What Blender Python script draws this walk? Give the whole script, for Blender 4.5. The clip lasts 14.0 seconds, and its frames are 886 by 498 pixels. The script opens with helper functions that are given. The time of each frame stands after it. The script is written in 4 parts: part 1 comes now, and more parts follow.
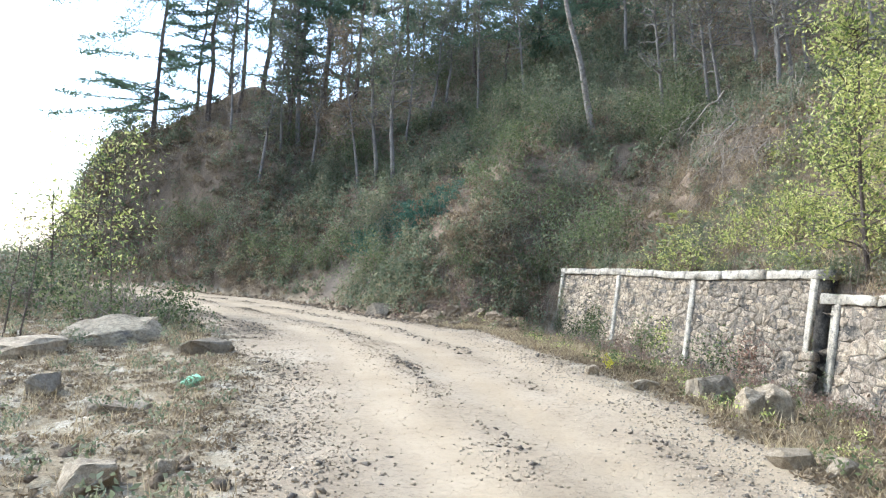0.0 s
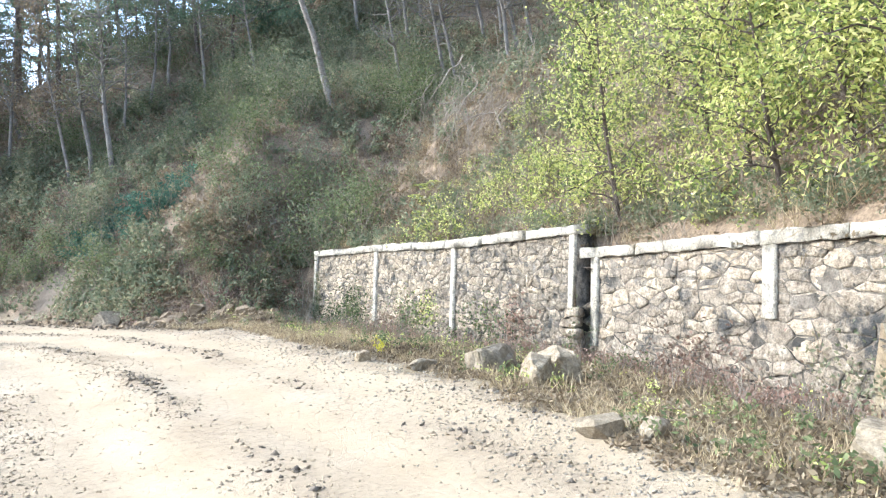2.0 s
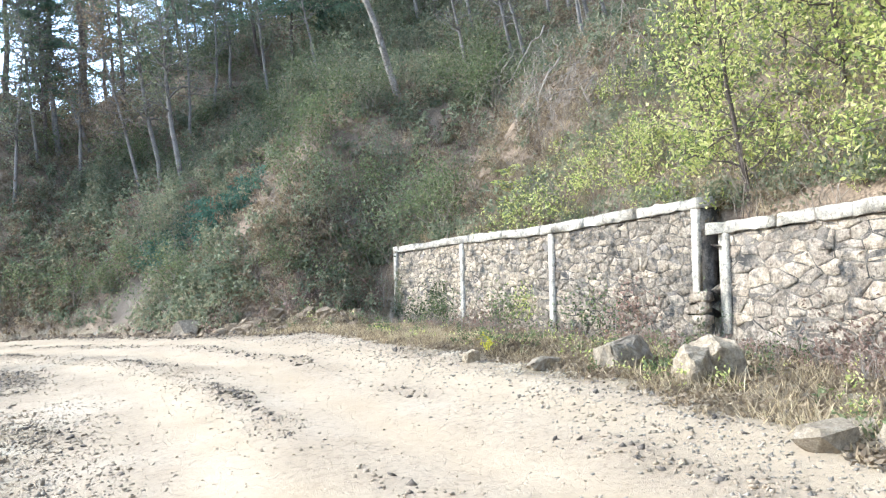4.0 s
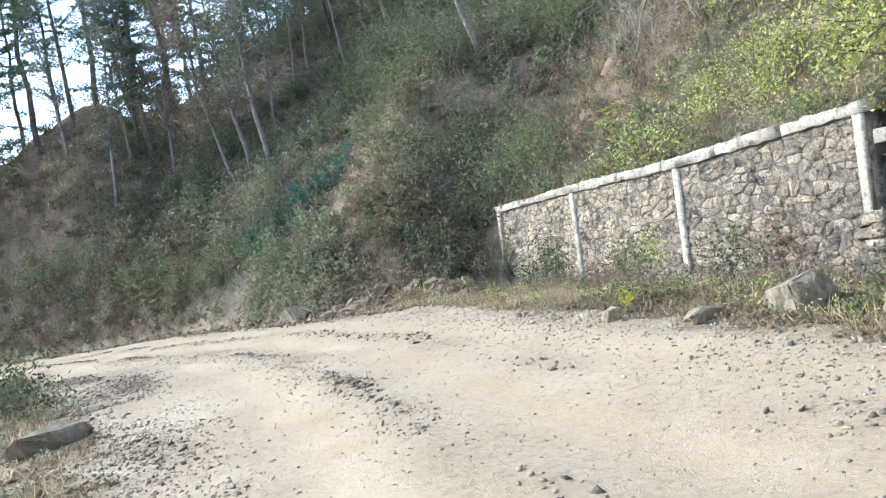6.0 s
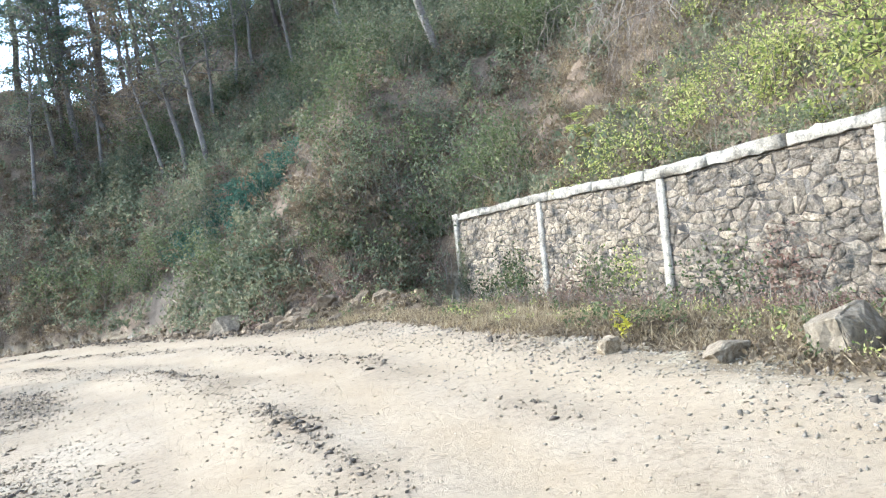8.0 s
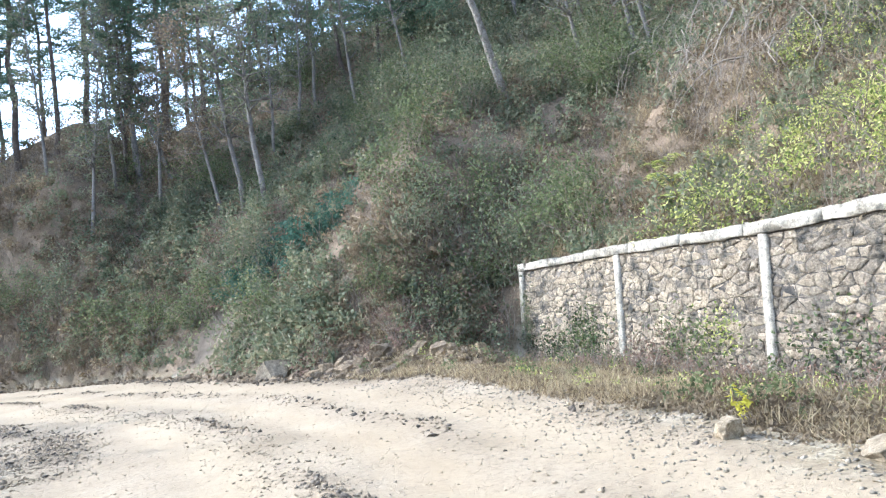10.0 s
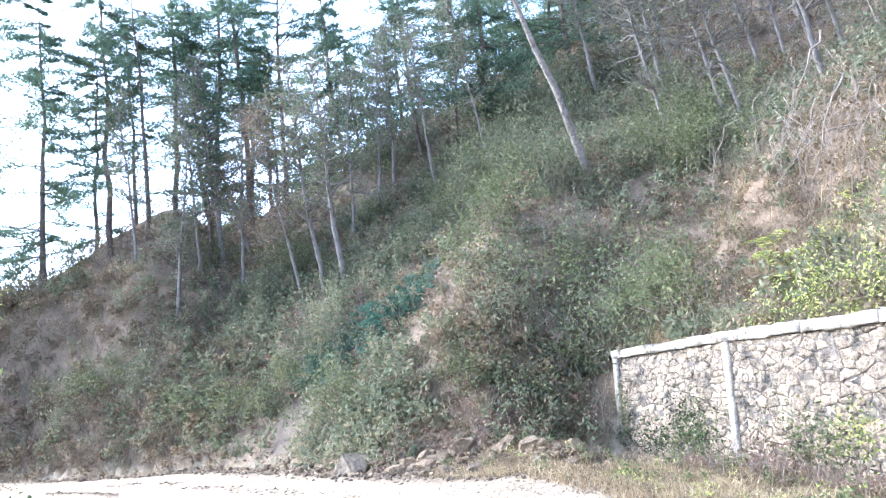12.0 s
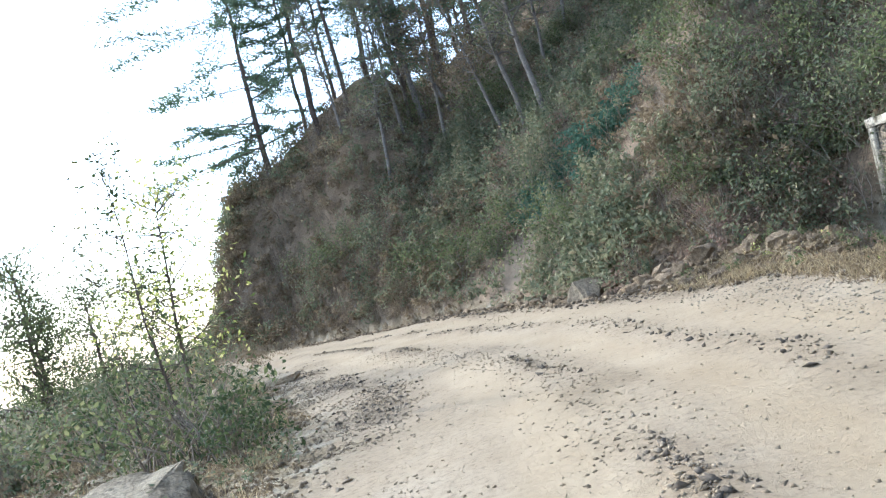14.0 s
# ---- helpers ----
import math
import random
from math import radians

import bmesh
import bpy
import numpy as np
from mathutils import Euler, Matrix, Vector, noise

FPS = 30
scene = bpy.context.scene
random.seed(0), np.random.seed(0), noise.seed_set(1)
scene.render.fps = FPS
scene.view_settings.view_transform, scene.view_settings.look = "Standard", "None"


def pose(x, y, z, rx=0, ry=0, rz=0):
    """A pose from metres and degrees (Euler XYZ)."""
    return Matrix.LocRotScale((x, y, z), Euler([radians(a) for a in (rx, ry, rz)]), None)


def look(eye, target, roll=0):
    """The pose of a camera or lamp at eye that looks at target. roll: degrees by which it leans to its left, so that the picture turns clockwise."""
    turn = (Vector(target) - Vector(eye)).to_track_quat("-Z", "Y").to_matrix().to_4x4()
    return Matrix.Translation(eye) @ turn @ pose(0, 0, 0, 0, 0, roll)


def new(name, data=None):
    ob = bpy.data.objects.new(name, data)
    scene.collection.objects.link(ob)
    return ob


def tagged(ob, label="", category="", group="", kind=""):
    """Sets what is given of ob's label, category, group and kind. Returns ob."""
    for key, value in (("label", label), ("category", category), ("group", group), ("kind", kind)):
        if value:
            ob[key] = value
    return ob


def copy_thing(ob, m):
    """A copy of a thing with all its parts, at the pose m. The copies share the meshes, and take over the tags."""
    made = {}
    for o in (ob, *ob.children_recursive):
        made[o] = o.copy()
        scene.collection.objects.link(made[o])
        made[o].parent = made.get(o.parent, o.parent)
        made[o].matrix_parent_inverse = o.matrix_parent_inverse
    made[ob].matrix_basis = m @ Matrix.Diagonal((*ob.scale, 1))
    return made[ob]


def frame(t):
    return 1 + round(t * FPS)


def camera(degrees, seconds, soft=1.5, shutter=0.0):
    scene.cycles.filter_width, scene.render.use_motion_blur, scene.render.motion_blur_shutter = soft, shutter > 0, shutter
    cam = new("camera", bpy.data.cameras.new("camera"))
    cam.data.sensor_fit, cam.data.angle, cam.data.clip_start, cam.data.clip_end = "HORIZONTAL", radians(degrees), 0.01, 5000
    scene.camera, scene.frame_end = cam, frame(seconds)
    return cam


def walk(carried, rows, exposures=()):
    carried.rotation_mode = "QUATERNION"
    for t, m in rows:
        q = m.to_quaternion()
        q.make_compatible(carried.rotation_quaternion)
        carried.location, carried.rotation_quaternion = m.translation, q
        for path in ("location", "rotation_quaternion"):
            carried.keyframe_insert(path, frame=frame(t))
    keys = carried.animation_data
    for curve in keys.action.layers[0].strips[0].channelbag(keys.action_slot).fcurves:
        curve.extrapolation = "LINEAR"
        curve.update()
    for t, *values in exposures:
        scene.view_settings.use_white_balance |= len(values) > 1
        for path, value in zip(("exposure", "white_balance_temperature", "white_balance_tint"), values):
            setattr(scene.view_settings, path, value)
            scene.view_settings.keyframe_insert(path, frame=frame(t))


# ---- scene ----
cam = camera(60.0, 14.0, soft=1.2)
PATH = [
    (0, (-9.670, 2.767, 1.913), (-9.158, 4.699, 1.960), 4.5),
    (0.5, (-9.290, 3.121, 1.896), (-8.460, 4.939, 1.984), 0.9),
    (1, (-9.241, 3.427, 1.820), (-8.355, 5.220, 1.834), 1.5),
    (1.5, (-9.285, 3.947, 1.814), (-8.390, 5.735, 1.860), 0.9),
    (2, (-9.183, 4.213, 1.788), (-8.077, 5.879, 1.821), -1.2),
    (2.5, (-8.955, 4.643, 1.748), (-7.727, 6.222, 1.773), -3.7),
    (3, (-8.996, 5.019, 1.749), (-7.938, 6.717, 1.775), -4.8),
    (3.5, (-9.077, 5.428, 1.760), (-8.071, 7.156, 1.798), -3.4),
    (3.7, (-9.071, 5.532, 1.738), (-8.085, 7.272, 1.770), -3.5),
    (5.8, (-8.866, 6.776, 1.623), (-7.977, 8.567, 1.658), -9.6),
    (6, (-8.787, 6.937, 1.637), (-8.044, 8.794, 1.608), -10.7),
    (6.5, (-8.828, 7.317, 1.666), (-8.321, 9.251, 1.606), -12.4),
    (7, (-8.879, 7.743, 1.679), (-8.303, 9.657, 1.613), -8.7),
    (7.5, (-8.621, 8.158, 1.652), (-7.835, 9.996, 1.589), -8.3),
    (7.7, (-8.534, 8.300, 1.682), (-7.660, 10.098, 1.635), -8.9),
    (9.8, (-8.250, 9.500, 1.690), (-7.342, 11.282, 1.702), -8.5),
    (10, (-8.240, 9.633, 1.715), (-7.456, 11.469, 1.828), -6.0),
    (10.5, (-8.280, 10.038, 1.899), (-7.552, 11.889, 2.106), -2.0),
    (10.7, (-8.228, 10.190, 1.904), (-7.633, 12.058, 2.298), -3.2),
    (11, (-8.175, 10.242, 1.934), (-7.572, 12.111, 2.315), -3.1),
    (11.5, (-8.059, 10.261, 1.952), (-7.443, 12.115, 2.381), -4.8),
    (12, (-8.079, 10.420, 1.926), (-7.471, 12.296, 2.263), -6.1),
    (12.5, (-8.120, 10.970, 1.791), (-7.822, 12.941, 1.959), -5.1),
    (13, (-8.123, 11.089, 1.796), (-7.888, 13.063, 2.015), -4.6),
    (13.5, (-8.073, 11.325, 1.762), (-7.767, 13.289, 1.990), -5.8),
    (13.6, (-8.028, 11.336, 1.758), (-7.774, 13.306, 1.989), -6.8),
    (14, (-7.858, 11.287, 1.789), (-7.848, 13.287, 1.814), -15.5),
]

walk(cam, [(t, look(eye, target, roll)) for t, eye, target, roll in PATH], [(0.0, 1.00, 5320, 6), (0.5, 1.42, 5270, 6), (2.5, 1.45, 5390, 6), (3.7, 1.40, 5270, 6), (6.0, 1.10, 5260, 5), (6.5, 0.92, 5260, 5), (7.5, 1.20, 5240, 5), (10.0, 1.35, 5200, 7), (10.5, 1.35, 5120, 7), (11.0, 1.82, 5080, 14), (11.5, 1.98, 5060, 15), (12.0, 1.90, 5060, 13), (12.5, 1.30, 5050, 7), (13.0, 1.20, 5080, 7), (13.5, 1.27, 5080, 7), (14.0, 0.90, 5310, 5)])

# ---- world and sun ----
SUN_WAY = Vector((-0.64, 0.53, 0.56)).normalized()
world = bpy.data.worlds.new("sky")
scene.world = world
world.use_nodes = True
wn = world.node_tree
sky = wn.nodes.new("ShaderNodeTexSky")
sky.sky_type = "NISHITA"
sky.sun_disc = False
sky.sun_elevation = math.asin(SUN_WAY.z)
sky.sun_rotation = math.atan2(SUN_WAY.x, SUN_WAY.y)
sky.air_density, sky.dust_density, sky.ozone_density = 1.0, 1.6, 1.0
wn.nodes["Background"].inputs["Strength"].default_value = 0.15
haze = wn.nodes.new("ShaderNodeHueSaturation")
haze.inputs["Saturation"].default_value, haze.inputs["Value"].default_value = 0.75, 2.05
wn.links.new(sky.outputs[0], haze.inputs["Color"])
wn.links.new(haze.outputs[0], wn.nodes["Background"].inputs["Color"])
sun = new("sun", bpy.data.lights.new("sun", "SUN"))
sun.data.energy, sun.data.angle, sun.data.color = 2.85, radians(0.6), (1.0, 0.94, 0.84)
sun.matrix_world = look((0, 0, 60), Vector((0, 0, 60)) - SUN_WAY)

# ---- materials ----


def nodes_of(name):
    m = bpy.data.materials.new(name)
    m.use_nodes = True
    return m, m.node_tree, m.node_tree.nodes["Principled BSDF"]


def ramp(tree, source, stops):
    r = tree.nodes.new("ShaderNodeValToRGB")
    while len(r.color_ramp.elements) < len(stops):
        r.color_ramp.elements.new(0.5)
    for e, (p, c) in zip(r.color_ramp.elements, stops):
        e.position, e.color = p, (*c, 1)
    tree.links.new(source, r.inputs[0])
    return r.outputs["Color"]


def tex_noise(tree, scale, detail=6.0, rough=0.6, coords="Object"):
    c = tree.nodes.new("ShaderNodeTexCoord")
    n = tree.nodes.new("ShaderNodeTexNoise")
    n.inputs["Scale"].default_value, n.inputs["Detail"].default_value, n.inputs["Roughness"].default_value = scale, detail, rough
    tree.links.new(c.outputs[coords], n.inputs["Vector"])
    return n.outputs["Fac"]


def mixed(tree, a, b, fac, blend="MIX"):
    m = tree.nodes.new("ShaderNodeMix")
    m.data_type, m.blend_type = "RGBA", blend
    for value, slot in ((fac, m.inputs["Factor"]), (a, m.inputs["A"]), (b, m.inputs["B"])):
        if isinstance(value, bpy.types.NodeSocket):
            tree.links.new(value, slot)
        else:
            slot.default_value = value if isinstance(value, float) else (*value, 1)
    return m.outputs["Result"]


def bumped(tree, bsdf, height, strength, distance):
    b = tree.nodes.new("ShaderNodeBump")
    b.inputs["Strength"].default_value, b.inputs["Distance"].default_value = strength, distance
    tree.links.new(height, b.inputs["Height"])
    tree.links.new(b.outputs[0], bsdf.inputs["Normal"])


def attr(tree, name):
    a = tree.nodes.new("ShaderNodeAttribute")
    a.attribute_name = name
    return a.outputs["Fac"]


def rough_material(name, stops, scale, fine, rough=0.9, bump=0.5, depth=0.02, by_object=0.0, stain_and_shade=None):
    m, t, b = nodes_of(name)
    col = ramp(t, tex_noise(t, scale), stops)
    col = mixed(t, col, ramp(t, tex_noise(t, fine), [(0.3, (0.42, 0.42, 0.42)), (0.7, (1.36, 1.35, 1.33))]), 0.75, "MULTIPLY")
    if by_object:
        info = t.nodes.new("ShaderNodeObjectInfo")
        tone = ramp(t, info.outputs["Random"], [(0.0, (0.55, 0.53, 0.50)), (0.5, (0.95, 0.93, 0.9)), (1.0, (1.3, 1.24, 1.13))])
        geo = t.nodes.new("ShaderNodeNewGeometry")
        tone2 = ramp(t, geo.outputs["Random Per Island"], [(0.0, (0.7, 0.68, 0.66)), (1.0, (1.2, 1.14, 1.04))])
        col = mixed(t, mixed(t, col, tone, by_object, "MULTIPLY"), tone2, by_object, "MULTIPLY")
    if stain_and_shade:
        # Dark specks: grime, plus the shade of pits put into the colour.
        grime_and_shade = ramp(t, tex_noise(t, 9.0, 8, 0.75), [(0.54, (1, 1, 1)), (0.66, (0.30, 0.28, 0.26))])
        col = mixed(t, col, grime_and_shade, 0.9, "MULTIPLY")
        k = ramp(t, tex_noise(t, stain_and_shade[1], 8, 0.7, "Generated" if len(stain_and_shade) > 3 else "Object"), [(stain_and_shade[2], (0, 0, 0)), (stain_and_shade[2] + 0.12, (1, 1, 1))])
        col = mixed(t, col, stain_and_shade[0], k)
    t.links.new(col, b.inputs["Base Color"])
    b.inputs["Roughness"].default_value = rough
    b.inputs["Specular IOR Level"].default_value = 0.25
    bumped(t, b, tex_noise(t, fine, 10, 0.7), bump, depth)
    return m


def leaf_material(name, stops, through_share=0.4, patch=0.38):
    """Leaves whose hue follows their patch of growth, and a little their own chance."""
    m, t, b = nodes_of(name)
    geo = t.nodes.new("ShaderNodeNewGeometry")
    spread = t.nodes.new("ShaderNodeMapRange")
    spread.inputs["From Min"].default_value, spread.inputs["From Max"].default_value = 0.33, 0.67
    t.links.new(tex_noise(t, 0.7, 4), spread.inputs["Value"])
    pick = t.nodes.new("ShaderNodeMix")
    pick.inputs["Factor"].default_value = patch
    t.links.new(geo.outputs["Random Per Island"], pick.inputs["A"])
    t.links.new(spread.outputs[0], pick.inputs["B"])
    col = ramp(t, pick.outputs["Result"], stops)
    col = mixed(t, col, ramp(t, tex_noise(t, 0.3, 3), [(0.3, (0.7, 0.7, 0.7)), (0.7, (1.25, 1.25, 1.25))]), 0.8, "MULTIPLY")
    t.links.new(col, b.inputs["Base Color"])
    b.inputs["Roughness"].default_value = 0.7
    b.inputs["Specular IOR Level"].default_value = 0.16
    tr = t.nodes.new("ShaderNodeBsdfTranslucent")
    t.links.new(col, tr.inputs["Color"])
    mx = t.nodes.new("ShaderNodeMixShader")
    mx.inputs[0].default_value = through_share
    t.links.new(b.outputs[0], mx.inputs[1])
    t.links.new(tr.outputs[0], mx.inputs[2])
    t.links.new(mx.outputs[0], t.nodes["Material Output"].inputs["Surface"])
    return m


def ground_material():
    m, t, b = nodes_of("earth")
    dust = ramp(t, tex_noise(t, 0.5, 8, 0.65), [(0.25, (0.249, 0.186, 0.114)), (0.5, (0.344, 0.263, 0.170)), (0.75, (0.402, 0.319, 0.218))])
    grit = ramp(t, tex_noise(t, 14, 8, 0.75), [(0.32, (0.5, 0.48, 0.46)), (0.5, (1.0, 1.0, 1.0)), (0.72, (1.12, 1.12, 1.1))])
    road = mixed(t, dust, grit, 0.75, "MULTIPLY")
    trodden = ramp(t, tex_noise(t, 0.8, 6, 0.6), [(0.3, (0.334, 0.248, 0.150)), (0.7, (0.426, 0.330, 0.214))])
    trodden = mixed(t, trodden, grit, 0.25, "MULTIPLY")
    loose = mixed(t, dust, ramp(t, tex_noise(t, 11, 9, 0.8), [(0.36, (0.28, 0.26, 0.24)), (0.5, (0.72, 0.7, 0.68)), (0.66, (1.05, 1.02, 1.0))]), 1.0, "MULTIPLY")
    verge = ramp(t, tex_noise(t, 1.7, 9, 0.72), [(0.3, (0.12, 0.09, 0.055)), (0.45, (0.24, 0.18, 0.105)), (0.55, (0.34, 0.28, 0.185)), (0.7, (0.45, 0.40, 0.315))])
    verge = mixed(t, verge, ramp(t, tex_noise(t, 30, 6, 0.7), [(0.35, (0.45, 0.45, 0.43)), (0.6, (1.15, 1.13, 1.1))]), 0.8, "MULTIPLY")
    litter = ramp(t, tex_noise(t, 0.9, 10, 0.75), [(0.3, (0.075, 0.06, 0.042)), (0.48, (0.17, 0.125, 0.085)), (0.62, (0.25, 0.185, 0.13)), (0.75, (0.33, 0.27, 0.20))])
    litter = mixed(t, litter, ramp(t, tex_noise(t, 22, 6, 0.7), [(0.35, (0.45, 0.43, 0.4)), (0.62, (1.3, 1.25, 1.15))]), 0.85, "MULTIPLY")
    road = mixed(t, mixed(t, road, trodden, attr(t, "track")), loose, attr(t, "ridge"))
    col = mixed(t, verge, road, attr(t, "road_share"))
    col = mixed(t, col, litter, attr(t, "hill_share"))
    col = mixed(t, col, ramp(t, tex_noise(t, 3, 8, 0.7), [(0.3, (0.125, 0.095, 0.065)), (0.7, (0.215, 0.165, 0.115))]), attr(t, "bare"))
    t.links.new(col, b.inputs["Base Color"])
    b.inputs["Roughness"].default_value = 0.95
    b.inputs["Specular IOR Level"].default_value = 0.15
    bumped(t, b, tex_noise(t, 9, 12, 0.75), 0.7, 0.05)
    return m


EARTH = ground_material()
STONE = rough_material("wall_stone", [(0.3, (0.264, 0.213, 0.160)), (0.5, (0.413, 0.345, 0.268)), (0.7, (0.519, 0.446, 0.358))], 7.0, 24, bump=1.0, depth=0.08, by_object=0.7, stain_and_shade=((0.06, 0.056, 0.05), 1.9, 0.51))
DAMP_STONE = rough_material("damp_wall_stone", [(0.3, (0.202, 0.166, 0.128)), (0.5, (0.341, 0.288, 0.224)), (0.7, (0.441, 0.381, 0.305))], 7.0, 24, bump=1.0, depth=0.08, by_object=0.8, stain_and_shade=((0.055, 0.052, 0.044), 2.4, 0.52))
# Mortar's near-black patches put the shade of open joints into the colour.
DAMP_MORTAR = rough_material("damp_mortar", [(0.3, (0.065, 0.054, 0.041)), (0.5, (0.171, 0.141, 0.109)), (0.7, (0.247, 0.208, 0.164))], 6.0, 35, bump=0.9, depth=0.04, stain_and_shade=((0.04, 0.035, 0.03), 2.8, 0.50))
MORTAR = rough_material("mortar", [(0.3, (0.069, 0.056, 0.041)), (0.5, (0.173, 0.142, 0.107)), (0.7, (0.236, 0.197, 0.152))], 6.0, 35, bump=0.9, depth=0.04, stain_and_shade=((0.04, 0.035, 0.028), 2.2, 0.50))
CONCRETE = rough_material("whitewashed_concrete", [(0.3, (0.205, 0.175, 0.130)), (0.5, (0.373, 0.322, 0.248)), (0.75, (0.491, 0.432, 0.341))], 4.0, 40, bump=0.6, depth=0.025, stain_and_shade=((0.13, 0.118, 0.098), 6.5, 0.535))
ROCK = rough_material("field_rock", [(0.3, (0.185, 0.144, 0.094)), (0.5, (0.305, 0.245, 0.168)), (0.7, (0.420, 0.351, 0.254))], 4.0, 18, by_object=0.5, bump=0.6, depth=0.03, stain_and_shade=((0.11, 0.09, 0.06), 1.5, 0.60))
PALE_ROCK = rough_material("pale_boulder", [(0.3, (0.224, 0.173, 0.107)), (0.5, (0.344, 0.273, 0.177)), (0.7, (0.447, 0.366, 0.246))], 3.0, 16, bump=1.0, depth=0.06, stain_and_shade=((0.12, 0.10, 0.08), 1.8, 0.56))
GRAVEL = rough_material("gravel", [(0.3, (0.241, 0.189, 0.126)), (0.5, (0.344, 0.277, 0.196)), (0.7, (0.430, 0.361, 0.268))], 2.0, 40, by_object=0.8)
# Mid-brown clods look dark through shade; that shade is in this colour.
CLOD = rough_material("shaded_clod", [(0.3, (0.07, 0.055, 0.04)), (0.7, (0.16, 0.125, 0.09))], 3.0, 30)
BARK = rough_material("pine_bark", [(0.3, (0.06, 0.045, 0.035)), (0.5, (0.12, 0.09, 0.07)), (0.7, (0.19, 0.15, 0.12))], 3.0, 22, bump=0.9, depth=0.04)
PALE_BARK = rough_material("pale_bark", [(0.3, (0.13, 0.105, 0.08)), (0.5, (0.24, 0.205, 0.165)), (0.7, (0.35, 0.31, 0.26))], 5.0, 24, bump=0.9, depth=0.05)
GREY_BARK = rough_material("grey_bark", [(0.3, (0.11, 0.09, 0.075)), (0.5, (0.19, 0.165, 0.14)), (0.7, (0.28, 0.25, 0.215))], 2.4, 20, bump=0.6, depth=0.03)
RUBBLE_STONE = rough_material("dusty_rubble", [(0.3, (0.185, 0.136, 0.088)), (0.5, (0.267, 0.205, 0.140)), (0.7, (0.353, 0.281, 0.198))], 4.0, 22, by_object=0.8, bump=0.9, depth=0.05)
# The shade on the block's road-facing side is put into this colour.
SHADED_ROCK = rough_material("shaded_rock", [(0.3, (0.132, 0.098, 0.062)), (0.5, (0.215, 0.165, 0.106)), (0.7, (0.297, 0.233, 0.154))], 4.0, 18, bump=0.8, depth=0.04)
RUT_STONE = rough_material("grey_chippings", [(0.3, (0.238, 0.207, 0.163)), (0.5, (0.343, 0.303, 0.244)), (0.7, (0.440, 0.394, 0.326))], 3.0, 40, by_object=1.0)
TWIG = rough_material("dry_twig", [(0.3, (0.14, 0.105, 0.075)), (0.7, (0.33, 0.275, 0.21))], 2.0, 30)
NEEDLE = leaf_material("pine_needles", [(0.0, (0.07, 0.11, 0.07)), (0.5, (0.12, 0.17, 0.105)), (0.85, (0.16, 0.21, 0.125)), (1.0, (0.26, 0.22, 0.12))], 0.5)
# Wide stops put lit leaf tops and dark gaps into the leaf colour.
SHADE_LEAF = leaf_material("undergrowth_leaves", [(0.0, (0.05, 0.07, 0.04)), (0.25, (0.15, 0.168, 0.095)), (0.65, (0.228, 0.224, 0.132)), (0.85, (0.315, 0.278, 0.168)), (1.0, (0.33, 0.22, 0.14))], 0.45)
DRY_LEAF = leaf_material("dry_leaves", [(0.0, (0.11, 0.08, 0.05)), (0.5, (0.21, 0.155, 0.095)), (0.8, (0.30, 0.23, 0.14)), (1.0, (0.38, 0.315, 0.20))], 0.35)
GREEN_LEAF = leaf_material("bush_leaves", [(0.0, (0.06, 0.075, 0.035)), (0.4, (0.13, 0.15, 0.065)), (0.75, (0.21, 0.22, 0.10)), (1.0, (0.32, 0.29, 0.14))], 0.45, 0.3)
BLUE_LEAF = leaf_material("fern_leaves", [(0.0, (0.05, 0.095, 0.065)), (0.5, (0.085, 0.15, 0.10)), (1.0, (0.14, 0.21, 0.135))])
# Dark stops put the darkness of backlit, silhouetted leaves into the colour.
DARK_LEAF = leaf_material("shade_dark_leaf", [(0.0, (0.035, 0.05, 0.022)), (0.5, (0.075, 0.10, 0.042)), (0.8, (0.13, 0.15, 0.06)), (1.0, (0.24, 0.20, 0.09))], 0.32)
# Yellow-green leaves; end stops also put sunlit tops and dark gaps into colour.
BRIGHT_LEAF = leaf_material("sunlit_leaves", [(0.0, (0.06, 0.09, 0.035)), (0.2, (0.16, 0.20, 0.06)), (0.42, (0.38, 0.41, 0.11)), (0.65, (0.56, 0.54, 0.17)), (0.9, (0.66, 0.60, 0.27)), (1.0, (0.46, 0.33, 0.17))], 0.5, 0.22)
STRAW = leaf_material("dry_grass", [(0.0, (0.19, 0.135, 0.075)), (0.5, (0.38, 0.29, 0.165)), (0.85, (0.50, 0.40, 0.245)), (1.0, (0.26, 0.25, 0.10))], 0.4)
YELLOW_LEAF = leaf_material("yellow_leaves", [(0.0, (0.40, 0.36, 0.04)), (1.0, (0.62, 0.55, 0.07))], 0.4)
RED_LEAF = leaf_material("red_leaves", [(0.0, (0.15, 0.10, 0.07)), (0.6, (0.27, 0.18, 0.13)), (1.0, (0.33, 0.19, 0.14))], 0.3)

# ---- helpers of this scene ----
RNG = np.random.default_rng(7)
LATTICE = np.random.default_rng(3).random((256, 256))


def vnoise(x, y, scale, shift=0):
    """Smooth value noise between 0 and 1."""
    x, y = np.asarray(x, float) / scale + shift * 17.3, np.asarray(y, float) / scale + shift * 5.7
    i, j = np.floor(x).astype(int), np.floor(y).astype(int)
    u, v = x - i, y - j
    u, v = u * u * (3 - 2 * u), v * v * (3 - 2 * v)
    a, b = LATTICE[i % 256, j % 256], LATTICE[(i + 1) % 256, j % 256]
    c, d = LATTICE[i % 256, (j + 1) % 256], LATTICE[(i + 1) % 256, (j + 1) % 256]
    return (a * (1 - u) + b * u) * (1 - v) + (c * (1 - u) + d * u) * v


